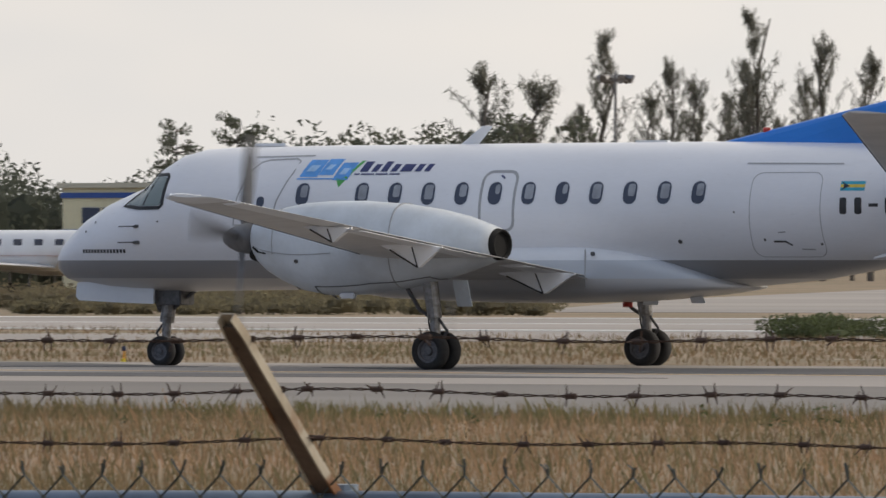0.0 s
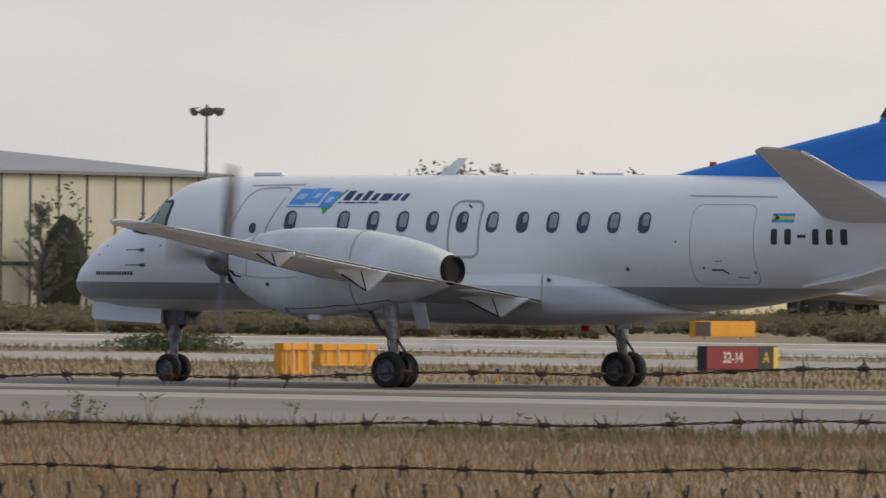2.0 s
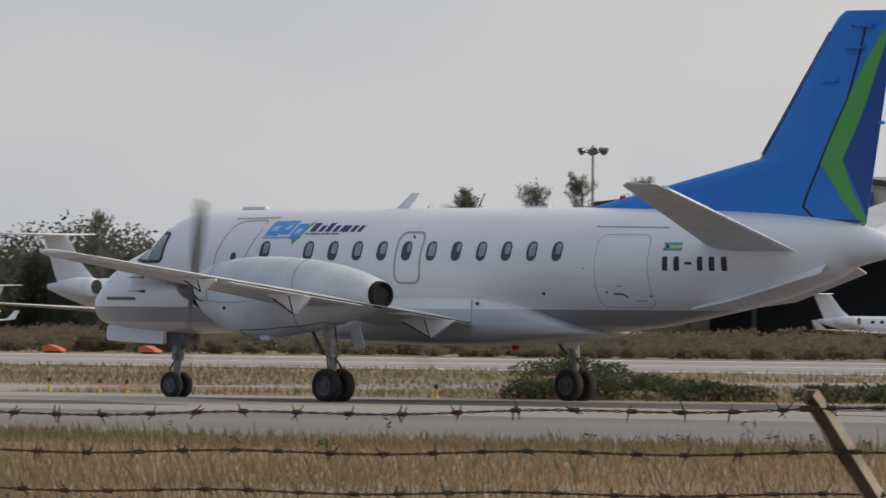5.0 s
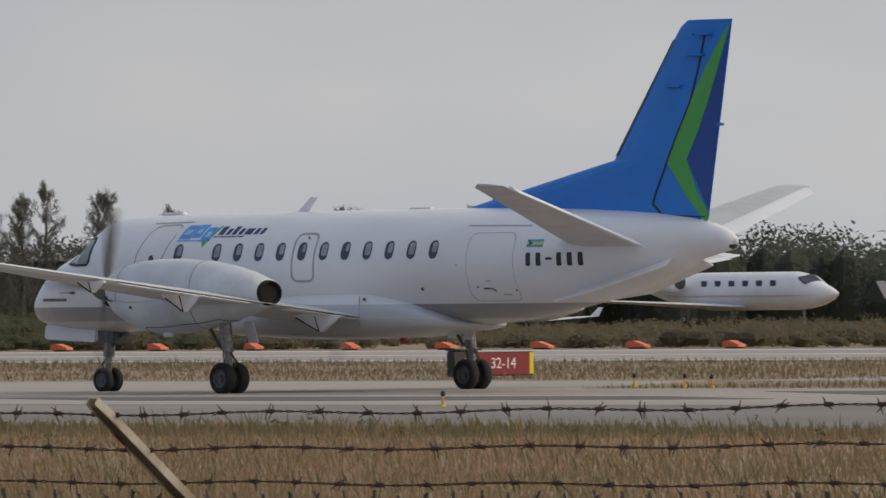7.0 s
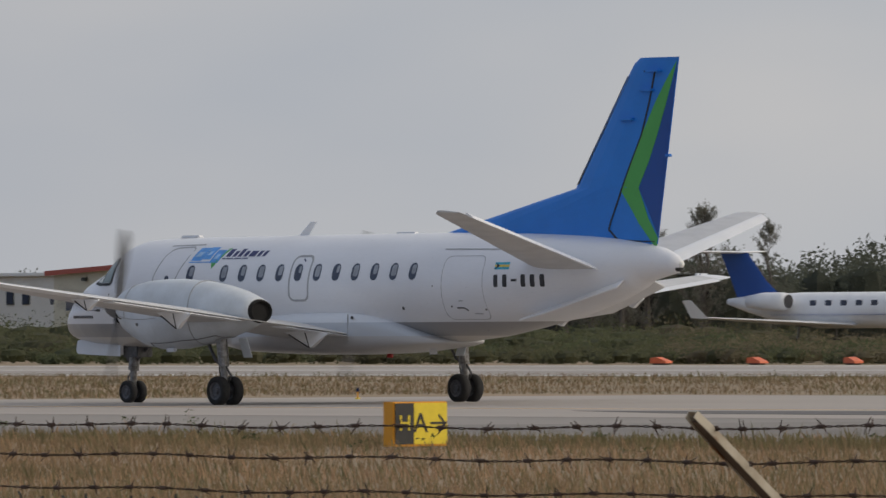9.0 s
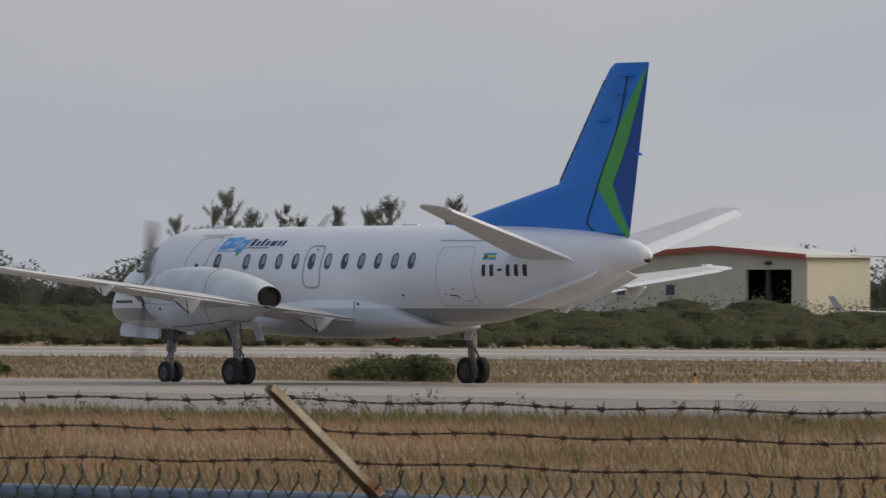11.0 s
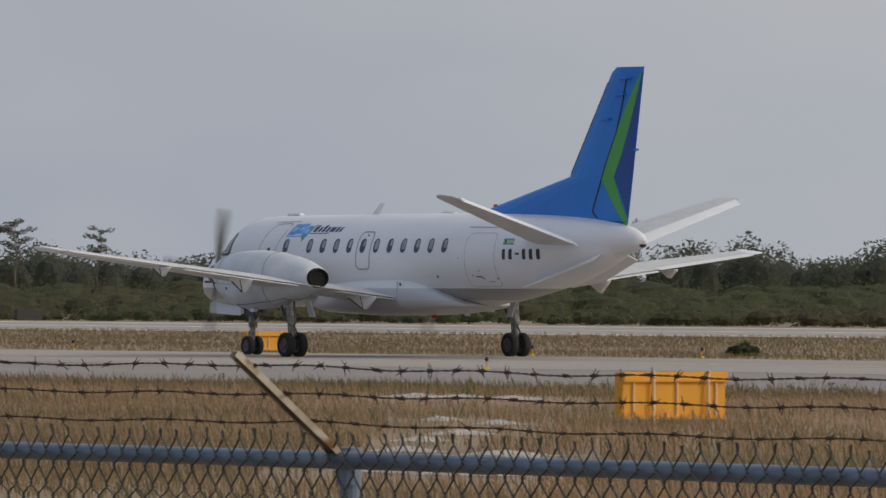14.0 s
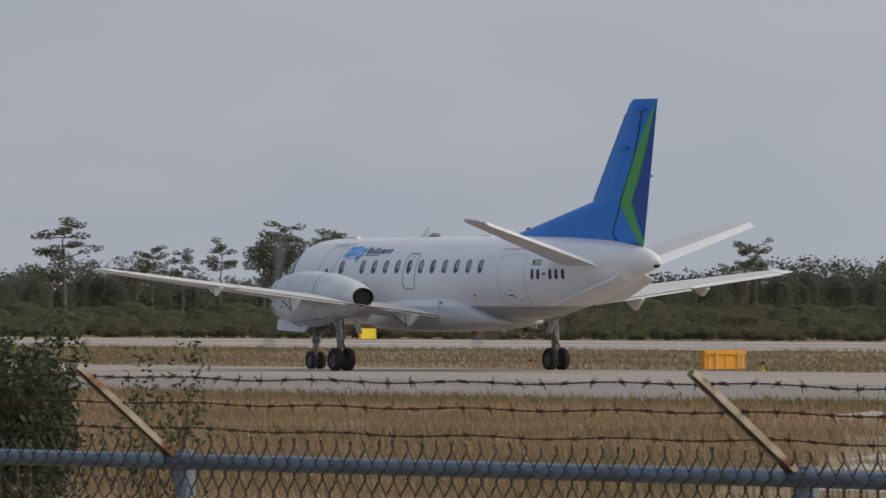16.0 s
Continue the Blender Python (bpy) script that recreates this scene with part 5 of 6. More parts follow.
    part("belly_beacon", loft([oval_ring(-1.65 + d, 0.2, 1.07, 0.98, r, 10) for d, r in ((0.08, 0.02), (0.04, 0.05), (-0.04, 0.05), (-0.08, 0.02))]), M["red"], plane)
    for x in (5.1, -2.0):
        part("roof_antenna", boxed(x - 0.32, x + 0.32, -0.08, 0.08, 3.55, 3.63, 0.03), M["white"], plane)
    return plane, spin


AIRLINER, SPIN = build_aircraft()


# ---- fence ----
FENCE_Y = 12.73
POSTS = [(-4.72, 1.66), (-7.77, 1.66), (-10.41, 1.61), (-13.53, 1.57), (-16.55, 1.58), (-19.63, 1.59), (-22.65, 1.59), (-25.7, 1.59)]


def rail_z(x):
    xs = [-26, -22.65, -19.6, -16.5, -13.5, -10.4, -7.7, -4]
    return float(np.interp(x, xs, [1.335, 1.335, 1.335, 1.33, 1.325, 1.345, 1.375, 1.38]))


def wire_point(x, k):
    """Point of barbed strand k (0 top, 2 low) at x: fixed at the arms, sagging a little between them."""
    px = [p[0] for p in POSTS][::-1]
    top = float(np.interp(x, px, [p[1] for p in POSTS][::-1]))
    f = (0.12, 0.43, 0.73)[k]
    base = rail_z(x) + 0.03
    i = max(0, min(len(px) - 2, int(np.searchsorted(px, x)) - 1))
    u = (x - px[i]) / (px[i + 1] - px[i])
    sag = 0.005 * math.sin(math.pi * u) * (1 + 0.6 * math.sin(7 * i + 3 * k))
    return Vector((x, 12.45 + f * 0.28, top - f * (top - base) - sag + 0.003 * math.sin(9 * x + k)))


def build_fence():
    for i, (x, top) in enumerate(POSTS):
        reach = 0.05 if i == 2 else 0.0
        post = tagged(new("fence_post"), "galvanised fence post with a rusty cranked barbed-wire arm", "fence post", group="chain-link fence posts")
        rz = rail_z(x)
        bm = tubed((x, FENCE_Y + 0.035, -0.55), (x, FENCE_Y + 0.035, rz + 0.0), 0.026, n=16)
        part("pole", bm, M["galv"], post, smooth=False)
        bm = tubed((x, FENCE_Y + 0.03, rz - 0.06), (x, FENCE_Y + 0.03, rz + 0.03), 0.031, 0.029, 16)
        part("post_cap", bm, M["galv"], post)
        # pressed steel arm: a channel with two lips
        a, b = Vector((x, FENCE_Y + 0.02, rz + 0.005)), Vector((x, 12.44 + reach, top + 0.006))
        d = (b - a).normalized()
        side = Vector((1, 0, 0))
        up = side.cross(d)
        if up.z < 0:
            up = -up
        w, h, t = 0.0180, 0.0165, 0.003
        prof = [(-w, -h), (-w, 0), (w, 0), (w, -h), (w - t, -h), (w - t, -t), (-w + t, -t), (-w + t, -h)]
        rings = []
        for k, s in ((0, 1.15), (0.25, 1.0), (0.9, 0.92), (1.0, 0.7)):
            p = a.lerp(b, k)
            rings.append([p + side * (u * s) + up * v for u, v in prof])
        arm = part("barb_arm", loft(rings), M["arm"], post, "pale rust-streaked steel arm")
        # added plate: its dark colour covers both rust and the channel's shadow
        inner = [[a.lerp(b, k) + side * (u * q) + up * v for u, v in ((-w + t, -h * 0.8), (w - t, -h * 0.8), (w - t, -h * 0.7), (-w + t, -h * 0.7))] for k, q in ((0.02, 1.1), (0.25, 0.98), (0.9, 0.9), (0.96, 0.75))]
        part("inner_face", loft(inner), M["rustshadow"], arm, "dark plate painted for rust and shadow inside the arm")
        for k in range(3):
            p = wire_point(x, k)
            part("wire_clip", box(bmesh.new(), x - 0.019, x + 0.019, p.y - 0.004, p.y + 0.004, p.z - 0.005, p.z + 0.005, 0.001), M["rust"], post)
    turns = [2 * math.pi * i / 14 for i in range(14)]
    rail = tagged(new("fence_rail"), "blue-grey galvanised tube along the fence top", "fence rail")
    ends = [-25.7] + [p[0] for p in POSTS[-2::-1]] + [-3.0]
    for x0, x1 in zip(ends, ends[1:]):
        bm = loft([[Vector((x, FENCE_Y + 0.0215 * math.cos(a), rail_z(x) + 0.0215 * math.sin(a))) for a in turns] for x in np.linspace(x0, x1, 9)])
        part("rail_tube", bm, M["galv"], rail, smooth=True)
    for x, _ in POSTS[1:-1]:
        x += 0.62
        bm = loft([[Vector((x + d, FENCE_Y + 0.0235 * math.cos(a), rail_z(x) + 0.0235 * math.sin(a))) for a in turns] for d in (-0.05, 0.05)])
        part("rail_sleeve", bm, M["galv"], rail)
    for k in range(3):
        strand = tagged(new("barbed_wire"), "rusty twisted barbed wire strung between fence arms", "barbed wire", group="barbed wire strands")
        bm = bmesh.new()
        xs = np.arange(-25.7, -4.0, 0.022)
        for ph in (0, math.pi):
            prev = None
            for x in xs:
                p = wire_point(x, k) + Vector((0, 0.0019 * math.cos(x * 95 + ph), 0.0019 * math.sin(x * 95 + ph)))
                ring = [bm.verts.new(p + Vector((0, 0.0013 * math.cos(q), 0.0013 * math.sin(q)))) for q in (0.5, 2.6, 4.7)]
                if prev:
                    for j in range(3):
                        bm.faces.new((prev[j], prev[(j + 1) % 3], ring[(j + 1) % 3], ring[j]))
                prev = ring
        part("line_wire", bm, M["rust"], strand)
        g = np.random.default_rng(60 + k)
        protos = []
        for v in range(5):
            bm = bmesh.new()
            for s in range(2):
                a = g.uniform(0, math.pi)
                for sg in (-1, 1):
                    dv = Vector((g.uniform(-0.35, 0.35), math.cos(a), math.sin(a))) * sg
                    off = Vector((0.006 * (s - 0.5) * 2, 0, 0))
                    tube(bm, off, off + dv * g.uniform(0.014, 0.020), 0.0021, 0.0008, 4)
            tube(bm, (-0.009, 0, 0), (0.009, 0, 0), 0.0043, n=7)
            me = bpy.data.meshes.new("barb")
            bm.to_mesh(me)
            bm.free()
            me.materials.append(M["rust"])
            protos.append(me)
        x = -25.6 + 0.03 * k
        while x < -4.1:
            ob = new("barb", protos[int(g.integers(5))])
            ob.parent = strand
            ob.location = wire_point(x, k)
            ob.rotation_euler = (g.uniform(0, 6.28), 0, 0)
            x += 0.118 * g.uniform(0.85, 1.15)
    # woven diamond mesh, hung on the camera side of the rail, its ends twisted above it
    for i in range(len(POSTS) - 1):
        x1, x0 = POSTS[i][0], POSTS[i + 1][0]
        verts, faces = [], []
        step = 0.036
        n = int(round((x1 - x0) / step / 2)) * 2
        g = np.random.default_rng(90 + i)
        for k in range(n):
            xc = x0 + (k + 0.5) * (x1 - x0) / n
            sg = 1 if k % 2 == 0 else -1
            z = rail_z(xc) + 0.046
            bend = g.normal(0, 0.003)
            xe = xc + sg * 0.018
            path = [(xe + bend * 1.6 + g.normal(0, 0.004), FENCE_Y - 0.032, z + 0.019 + g.uniform(-0.006, 0.008)), (xe + bend, FENCE_Y - 0.030, z + 0.012), (xe, FENCE_Y - 0.028, z)]
            j = 1
            while z > -0.5:
                z -= 0.040
                dx = sg * 0.018 * (-1 if j % 2 else 1)
                path.append((xc + dx * 0.97, FENCE_Y - 0.028 + sg * 0.003, z + 0.008))
                path.append((xc + dx * 0.97, FENCE_Y - 0.028 - sg * 0.003, z - 0.006))
                j += 1
            prev = None
            for px, py, pz in path:
                b = len(verts)
                for q in (0.5, 2.6, 4.7):
                    verts.append((px + 0.0028 * math.cos(q), py + 0.0028 * math.sin(q), pz))
                if prev is not None:
                    for q in range(3):
                        faces.append((prev + q, prev + (q + 1) % 3, b + (q + 1) % 3, b + q))
                prev = b
        tagged(raw("chain_link_panel", verts, faces, M["link"]), "grey chain-link mesh with twisted top ends", "fence mesh", group="chain-link fence panels", kind="stuff")


build_fence()


# ---- airfield signs and lights ----
def guidance_sign(x, y0, y1, z1, panels, label, thick=0.22, case="orange"):
    """A boxed sign across the taxiway's line, read from the east: panels are (share, ground, words, colour of words)."""
    top = tagged(new("airfield_sign"), label, "airfield sign")
    part("cabinet", boxed(x - thick, x, y0, y1, 0.07, z1, 0.012), M[case], top)
    y = y0 + 0.02
    for share, ground, text, ink in panels:
        w = (y1 - y0 - 0.04) * share
        p = part("panel", boxed(x - 0.005, x + 0.012, y, y + w, 0.10, z1 - 0.02, 0.003), M[ground], top)
        if text:
            words(text, min((z1 - 0.1) * 0.68, (1.28 if len(text) > 1 else 0.9) * w / len(text)), M[ink], p, pose(x + 0.016, y + w / 2, (z1 + 0.08) / 2, 90, 0, 90))
        y += w
    for k in (0.2, 0.8):
        yy = y0 + (y1 - y0) * k
        part("leg", tubed((x - thick / 2, yy, -0.05), (x - thick / 2, yy, 0.1), 0.03), M["metal"], top)
    return top


def sign_back(x, y0, y1, z1, label, thick=0.2):
    """A sign seen from behind: ribbed orange-yellow sheet with two pale posts."""
    top = tagged(new("airfield_sign"), label, "airfield sign")
    part("cabinet", boxed(x - thick, x - 0.02, y0, y1, 0.05, z1, 0.01), M["orange"], top)
    w = y1 - y0
    part("top_lip", boxed(x - 0.03, x + 0.03, y0 - 0.01, y1 + 0.01, z1 - 0.13, z1 + 0.005, 0.012), M["orange"], top)
    part("bottom_lip", boxed(x - 0.03, x + 0.02, y0, y1, 0.05, 0.10, 0.01), M["orange"], top)
    for k in (0.1, 0.52, 0.9):
        part("rib", boxed(x - 0.025, x + 0.012, y0 + w * k - 0.012, y0 + w * k + 0.012, 0.09, z1 - 0.13, 0.004), M["rib"], top)
    for k in (0.28, 0.81):
        part("post", tubed((x + 0.035, y0 + w * k, -0.05), (x + 0.035, y0 + w * k, z1 + 0.02), 0.022, n=10), M["rib"], top)
    return top


def build_signs():
    guidance_sign(-109.3, 162.3, 164.9, 0.56, [(0.72, "signred", "32-14", "signwhite"), (0.22, "signblack", "A", "signyellow"), (0.06, "signyellow", "", "")], "red and black airfield sign reading 32-14 A on grass", case="signblack")
    guidance_sign(-159.0, 157.3, 159.9, 0.62, [(0.28, "signblack", "A", "signyellow"), (0.67, "signred", "32-14", "signwhite"), (0.05, "signyellow", "", "")], "black and red airfield sign reading A 32-14 on grass", case="signblack")
    guidance_sign(-99.4, 85.95, 86.91, 0.67, [(0.36, "signblack", "H", "signyellow"), (0.64, "signyellow", "A\u2192", "signblack")], "black and yellow airfield sign reading H A with an arrow")
    guidance_sign(-182.0, 269.6, 273.2, 0.60, [(0.25, "signblack", "", ""), (0.75, "orange", "", "")], "orange and black airfield sign beyond the runway")
    guidance_sign(-425.0, 249.6, 250.5, 0.62, [(1.0, "signyellow", "", "")], "small yellow airfield sign beside the runway")
    guidance_sign(-417.0, 251.4, 252.9, 0.62, [(1.0, "signblack", "", "")], "small dark blue airfield sign beside the runway", case="signblack")
    sign_back(-104.4, 72.08, 73.71, 0.66, "orange-yellow ribbed back of an airfield sign on dry grass")
    sign_back(-222.0, 141.05, 142.35, 0.56, "orange-yellow ribbed back of a sign beyond the taxiway")
    sign_back(-108.0, 146.35, 147.3, 0.62, "orange-yellow ribbed back of a short sign beyond the taxiway")
    sign_back(-118.2, 161.5, 163.4, 0.50, "orange-yellow ribbed back of a long low sign")
    box_ob = tagged(new("equipment_box"), "dark electrical box on grass behind a sign", "electrical box")
    part("case", boxed(-164.5, -164.1, 162.55, 163.2, 0.0, 0.62, 0.02), M["signblack"], box_ob)
    part("lid", boxed(-164.55, -164.05, 162.5, 163.25, 0.62, 0.66, 0.01), M["trim"], box_ob)


def edge_light(x, y):
    top = tagged(new("taxiway_light"), "short yellow-based taxiway light with a blue lens", "taxiway light", group="taxiway edge lights")
    part("base", tubed((0, 0, -0.02), (0, 0, 0.05), 0.06, 0.05, 12), M["signyellow"], top)
    part("stem", tubed((0, 0, 0.04), (0, 0, 0.18), 0.02, 0.018, 10), M["orange"], top)
    part("lens", loft([[Vector((r * math.cos(a), r * math.sin(a), z)) for a in np.linspace(0, 2 * math.pi, 12, endpoint=False)] for z, r in ((0.18, 0.035), (0.20, 0.042), (0.25, 0.036), (0.27, 0.02))]), M["lens"], top)
    top.location = (x, y, 0.016 if (117 < y < 139) else 0.0)
    return top


def build_lights():
    first = edge_light(-90.6, 141.7)
    for x, y in ((-84.5, 141.7), (-96.0, 141.7), (-99.5, 141.2), (-140.3, 144), (-137.9, 143), (-136.0, 141.8), (-127.5, 141.6), (-166.6, 143), (-174.1, 143), (-181.8, 142.4), (-190.8, 142), (-202.2, 142), (-209.8, 142),
                 (-220.6, 142), (-232.5, 142), (-116.7, 115.2), (-174.6, 117), (-63.0, 141.7), (-75.5, 141.7)):
        copy_thing(first, pose(x, y, 0.016 if y > 117 and y < 139 else 0.012 if y < 117 else 0))


def runway_markers():
    first = None
    for i in range(8):
        az = 43.67 + 0.56 * i
        m = pose(-258 * math.tan(radians(az)), 258, 0, 0, 0, 12 * math.sin(i))
        if first:
            copy_thing(first, m)
            continue
        first = tagged(new("runway_marker"), "low orange-red marker wedge on the turf", "runway marker", group="orange runway markers")
        bm = bmesh.new()
        pr = [(-0.42, 0.06), (0.42, 0.06), (0.40, 0.14), (-0.1, 0.30), (-0.38, 0.27)]
        rings = [[Vector((x, y, z)) for x, z in pr] for y in (-0.2, 0.2)]
        part("wedge", loft(rings, bm=bm), M["orangered"], first)
        part("foot", boxed(-0.3, 0.3, -0.15, 0.15, -0.03, 0.08), M["signblack"], first)
        first.matrix_basis = m


build_signs()
build_lights()
runway_markers()


# ---- light masts ----
def mast(x, y, h, lamps=6):
    top = tagged(new("light_mast"), "tall grey apron light mast with floodlights", "light mast", group="apron light masts")
    part("pole", tubed((0, 0, -0.2), (0, 0, h - 0.15), 0.11, 0.06, 12), M["metal"], top)
    bm = bmesh.new()
    for i in range(16):
        a, b = 2 * math.pi * i / 16, 2 * math.pi * (i + 1) / 16
        tube(bm, (0.5 * math.cos(a), 0.5 * math.sin(a), h - 0.3), (0.5 * math.cos(b), 0.5 * math.sin(b), h - 0.3), 0.03, n=6)
    for i in range(3):
        a = 2 * math.pi * i / 3
        tube(bm, (0, 0, h - 0.3), (0.5 * math.cos(a), 0.5 * math.sin(a), h - 0.3), 0.03, n=6)
    part("ring", bm, M["metal"], top)
    for i in range(lamps):
        a = 2 * math.pi * i / lamps + 0.3
        d = Vector((math.cos(a), math.sin(a), -0.45)).normalized()
        p = Vector((0.55 * math.cos(a), 0.55 * math.sin(a), h - 0.15))
        part("floodlight", tubed(p - d * 0.12, p + d * 0.26, 0.09, 0.22, 10), M["metal"], top)
    part("cap", tubed((0, 0, h - 0.2), (0, 0, h + 0.1), 0.07, 0.05, 8), M["metal"], top)
    top.location = (x, y, 0)


for spot in ((-217.0, 380, 10.0), (-285.1, 380, 10.2), (-348.9, 400, 10.5), (-512.7, 450, 7.3)):
    mast(*spot)


# ---- buildings ----
def gable_hall(name, label, x0, x1, y0, depth, eave, peak, px, door, wall, side, roof, trim, ribs=True):
    """A hall with its gable to the south: walls with thickness, an open doorway, a pitched roof with a fascia."""
    top = tagged(new(name), label, "hangar")
    d0, d1, dz = door
    t = 0.25
    y1 = y0 + depth

    def slope(x):
        return eave + (peak - eave) * (1 - (px - x) / (px - x0) if x < px else 1 - (x - px) / (x1 - px))

    def gable(y, a, b, z0):
        xs = [a] + ([px] if a < px < b else []) + [b]
        pts = [(a, z0), (b, z0)] + [(x, slope(x) - 0.05) for x in reversed(xs)]
        return loft([[Vector((x, yy, z)) for x, z in pts] for yy in (y, y + t)])
    part("wall", gable(y0, x0, d0, -0.1), M[wall], top)
    part("wall", gable(y0, d1, x1, -0.1), M[wall], top)
    part("lintel_wall", gable(y0, d0, d1, dz), M[wall], top)
    part("wall", gable(y1 - t, x0, x1, -0.1), M[wall], top)
    for a in (x0, x1 - t):
        part("side_wall", boxed(a, a + t, y0 + t, y1 - t, -0.1, eave), M[side], top)
    if ribs:
        n = int(depth / 2.4)
        for i in range(1, n):
            yy = y0 + depth * i / n
            part("wall_rib", boxed(x1, x1 + 0.06, yy - 0.05, yy + 0.05, 0.0, eave - 0.05), M["trim"], top)
        part("side_band", boxed(x1, x1 + 0.08, y0 + 0.3, y1 - 0.3, 2.55, 2.75), M["trim"], top)
    # floor and an added cross screen, coloured near-black for the hall's inner shadow
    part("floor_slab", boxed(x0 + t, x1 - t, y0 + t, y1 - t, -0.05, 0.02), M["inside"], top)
    part("back_curtain", boxed(x0 + t + 0.02, x1 - t - 0.02, y0 + min(9.0, depth - 1), y0 + min(9.1, depth - 0.9), 0.02, eave - 0.2), M["inside"], top, "near-black screen standing in for the hangar's shadowed depth")
    for a, b in (((x0 - 0.4), px), (px, x1 + 0.4)):
        za, zb = slope(max(x0, a)) if a > x0 else eave - 0.06, slope(min(b, x1)) if b < x1 else eave - 0.06
        ring = [[Vector((a, y, za)), Vector((b, y, zb)), Vector((b, y, zb + 0.18)), Vector((a, y, za + 0.18))] for y in (y0 - 0.4, y1 + 0.3)]
        part("roof", loft(ring), M[roof], top, "low-pitched metal roof")
        ring = [[Vector((a, y, za - 0.12)), Vector((b, y, zb - 0.12)), Vector((b, y, zb + 0.22)), Vector((a, y, za + 0.22))] for y in (y0 - 0.5, y0 - 0.4)]
        part("fascia", loft(ring), M[trim], top)
    return top


def build_halls():
    h = gable_hall("hangar", "large grey hangar with an open dark doorway", -365.5, -331.0, 420, 23, 7.65, 9.05, -348.3, (-362.8, -335.0, 6.55), "conc_wall", "beige", "roofgrey", "trim")
    s = part("sign_board", boxed(-351.5, -345.4, 419.45, 419.6, 6.72, 8.32, 0.03), M["bluetrim"], h, "blue board with plain white bars")
    x = -351.1
    for w in (0.82, 0.76, 0.70, 0.70, 0.70, 0.66, 0.72):
        part("lettering_bar", boxed(x, x + w - 0.12, 419.40, 419.45, 7.08, 7.98, 0.02), M["signwhite"], s)
        x += 0.81
    for x in (-359.5, -354.6, -341.5, -337.5):
        part("door_edge", boxed(x - 0.1, x + 0.1, 420.3, 420.5, 0, 6.5), M["trim"], h)
    for x in (-362, -333.0):
        part("wall_lamp", boxed(x - 0.35, x + 0.35, 419.5, 420.0, 7.05, 7.35, 0.08), M["trim"], h)
    a = tagged(new("storage_block"), "pale windowless storage block beside the hangar", "storage building")
    part("wall", boxed(-355.7, -350.9, 405, 405.7, -0.1, 6.1, 0.04), M["conc_wall"], a)
    part("roof", boxed(-355.9, -350.7, 404.8, 405.9, 6.1, 6.28, 0.03), M["trim"], a)
    part("corner_post", boxed(-356.25, -355.75, 404.9, 405.5, -0.1, 6.2), M["trim"], a)
    h = gable_hall("hangar", "cream hangar with a red roof edge and dark door", -521.0, -499.6, 420, 5.5, 5.15, 5.7, -509.0, (-506.0, -501.2, 4.3), "beige", "beige", "conc_wall", "redtrim", ribs=False)
    for x in (-517.5, -503.5):
        part("wall_lamp", boxed(x - 0.25, x + 0.25, 419.7, 420.01, 4.6, 4.85, 0.06), M["trim"], h)
    part("door_leaf", boxed(-504.2, -503.9, 420.3, 420.5, 0, 4.25), M["trim"], h)
    for x in (-519.2, -513.9):
        w = part("window", boxed(x - 0.4, x + 0.4, 419.9, 420.02, 2.6, 3.3), M["pane"], h)
        part("sill", boxed(x - 0.5, x + 0.5, 419.82, 420.0, 2.5, 2.6), M["beige"], w)
    h = tagged(new("aircraft_shelter"), "open aircraft shelter with a long white roof edge", "shelter")
    part("roof", boxed(-500.0, -478.0, 432.0, 446.0, 4.75, 4.95, 0.03), M["roofgrey"], h)
    part("fascia", boxed(-500.2, -477.8, 431.7, 432.0, 4.35, 5.0, 0.03), M["signwhite"], h)
    # shadow under the shelter roof is put into this wall's colour
    part("back_wall", boxed(-500.0, -478.0, 445.7, 446.0, -0.1, 4.75), M["inside"], h, "back wall painted near-black for the shelter's shadow")
    for x in (-499.6, -492.6, -485.6, -478.5):
        part("post", tubed((x, 432.3, -0.1), (x, 432.3, 4.75), 0.12), M["metal"], h)
    b = tagged(new("office_block"), "pale grey flat-roofed airport block with small windows", "office building")
    part("wall", boxed(-555.0, -530.0, 437, 449, -0.1, 5.1, 0.03), M["conc_wall"], b)
    part("roof", boxed(-555.4, -529.6, 436.6, 449.4, 5.1, 5.35, 0.03), M["signwhite"], b)
    for x in (-553.4, -550.7, -547.0, -545.2, -542, -539, -536, -532.5):
        w = part("window", boxed(x - 0.35, x + 0.35, 436.9, 437.05, 3.15, 4.0), M["pane"], b)
        part("frame", boxed(x - 0.42, x + 0.42, 436.94, 437.02, 3.08, 4.07), M["trim"], w)
    y = tagged(new("terminal_block"), "yellow airport block with blue bands and dark windows", "airport building")
    part("wall", boxed(-259.3, -248, 400, 408, -0.1, 5.2, 0.03), M["yellowwall"], y)
    part("parapet", boxed(-259.5, -247.8, 399.8, 408.2, 5.2, 5.45, 0.02), M["beige"], y)
    part("upper_band", boxed(-259.36, -247.9, 399.93, 400.05, 4.72, 4.98), M["bluetrim"], y)
    part("lower_band", boxed(-259.36, -247.9, 399.93, 400.05, 2.9, 3.2), M["bluetrim"], y)
    for i in range(8):
        x = -257.6 + 1.2 * i
        w = part("window", boxed(x - 0.5, x + 0.5, 399.9, 400.05, 3.5, 4.25), M["pane"], y)
        part("frame", boxed(x - 0.55, x + 0.55, 399.95, 400.03, 3.45, 4.3), M["beige"], w)
    y = tagged(new("terminal_block"), "low yellow airport block with a blue roof edge", "airport building")
    part("wall", boxed(-277.5, -268.6, 398, 406, -0.1, 3.35, 0.03), M["yellowwall"], y)
    part("roof_edge", boxed(-277.8, -268.3, 397.7, 406.3, 3.35, 3.62, 0.02), M["bluetrim"], y)
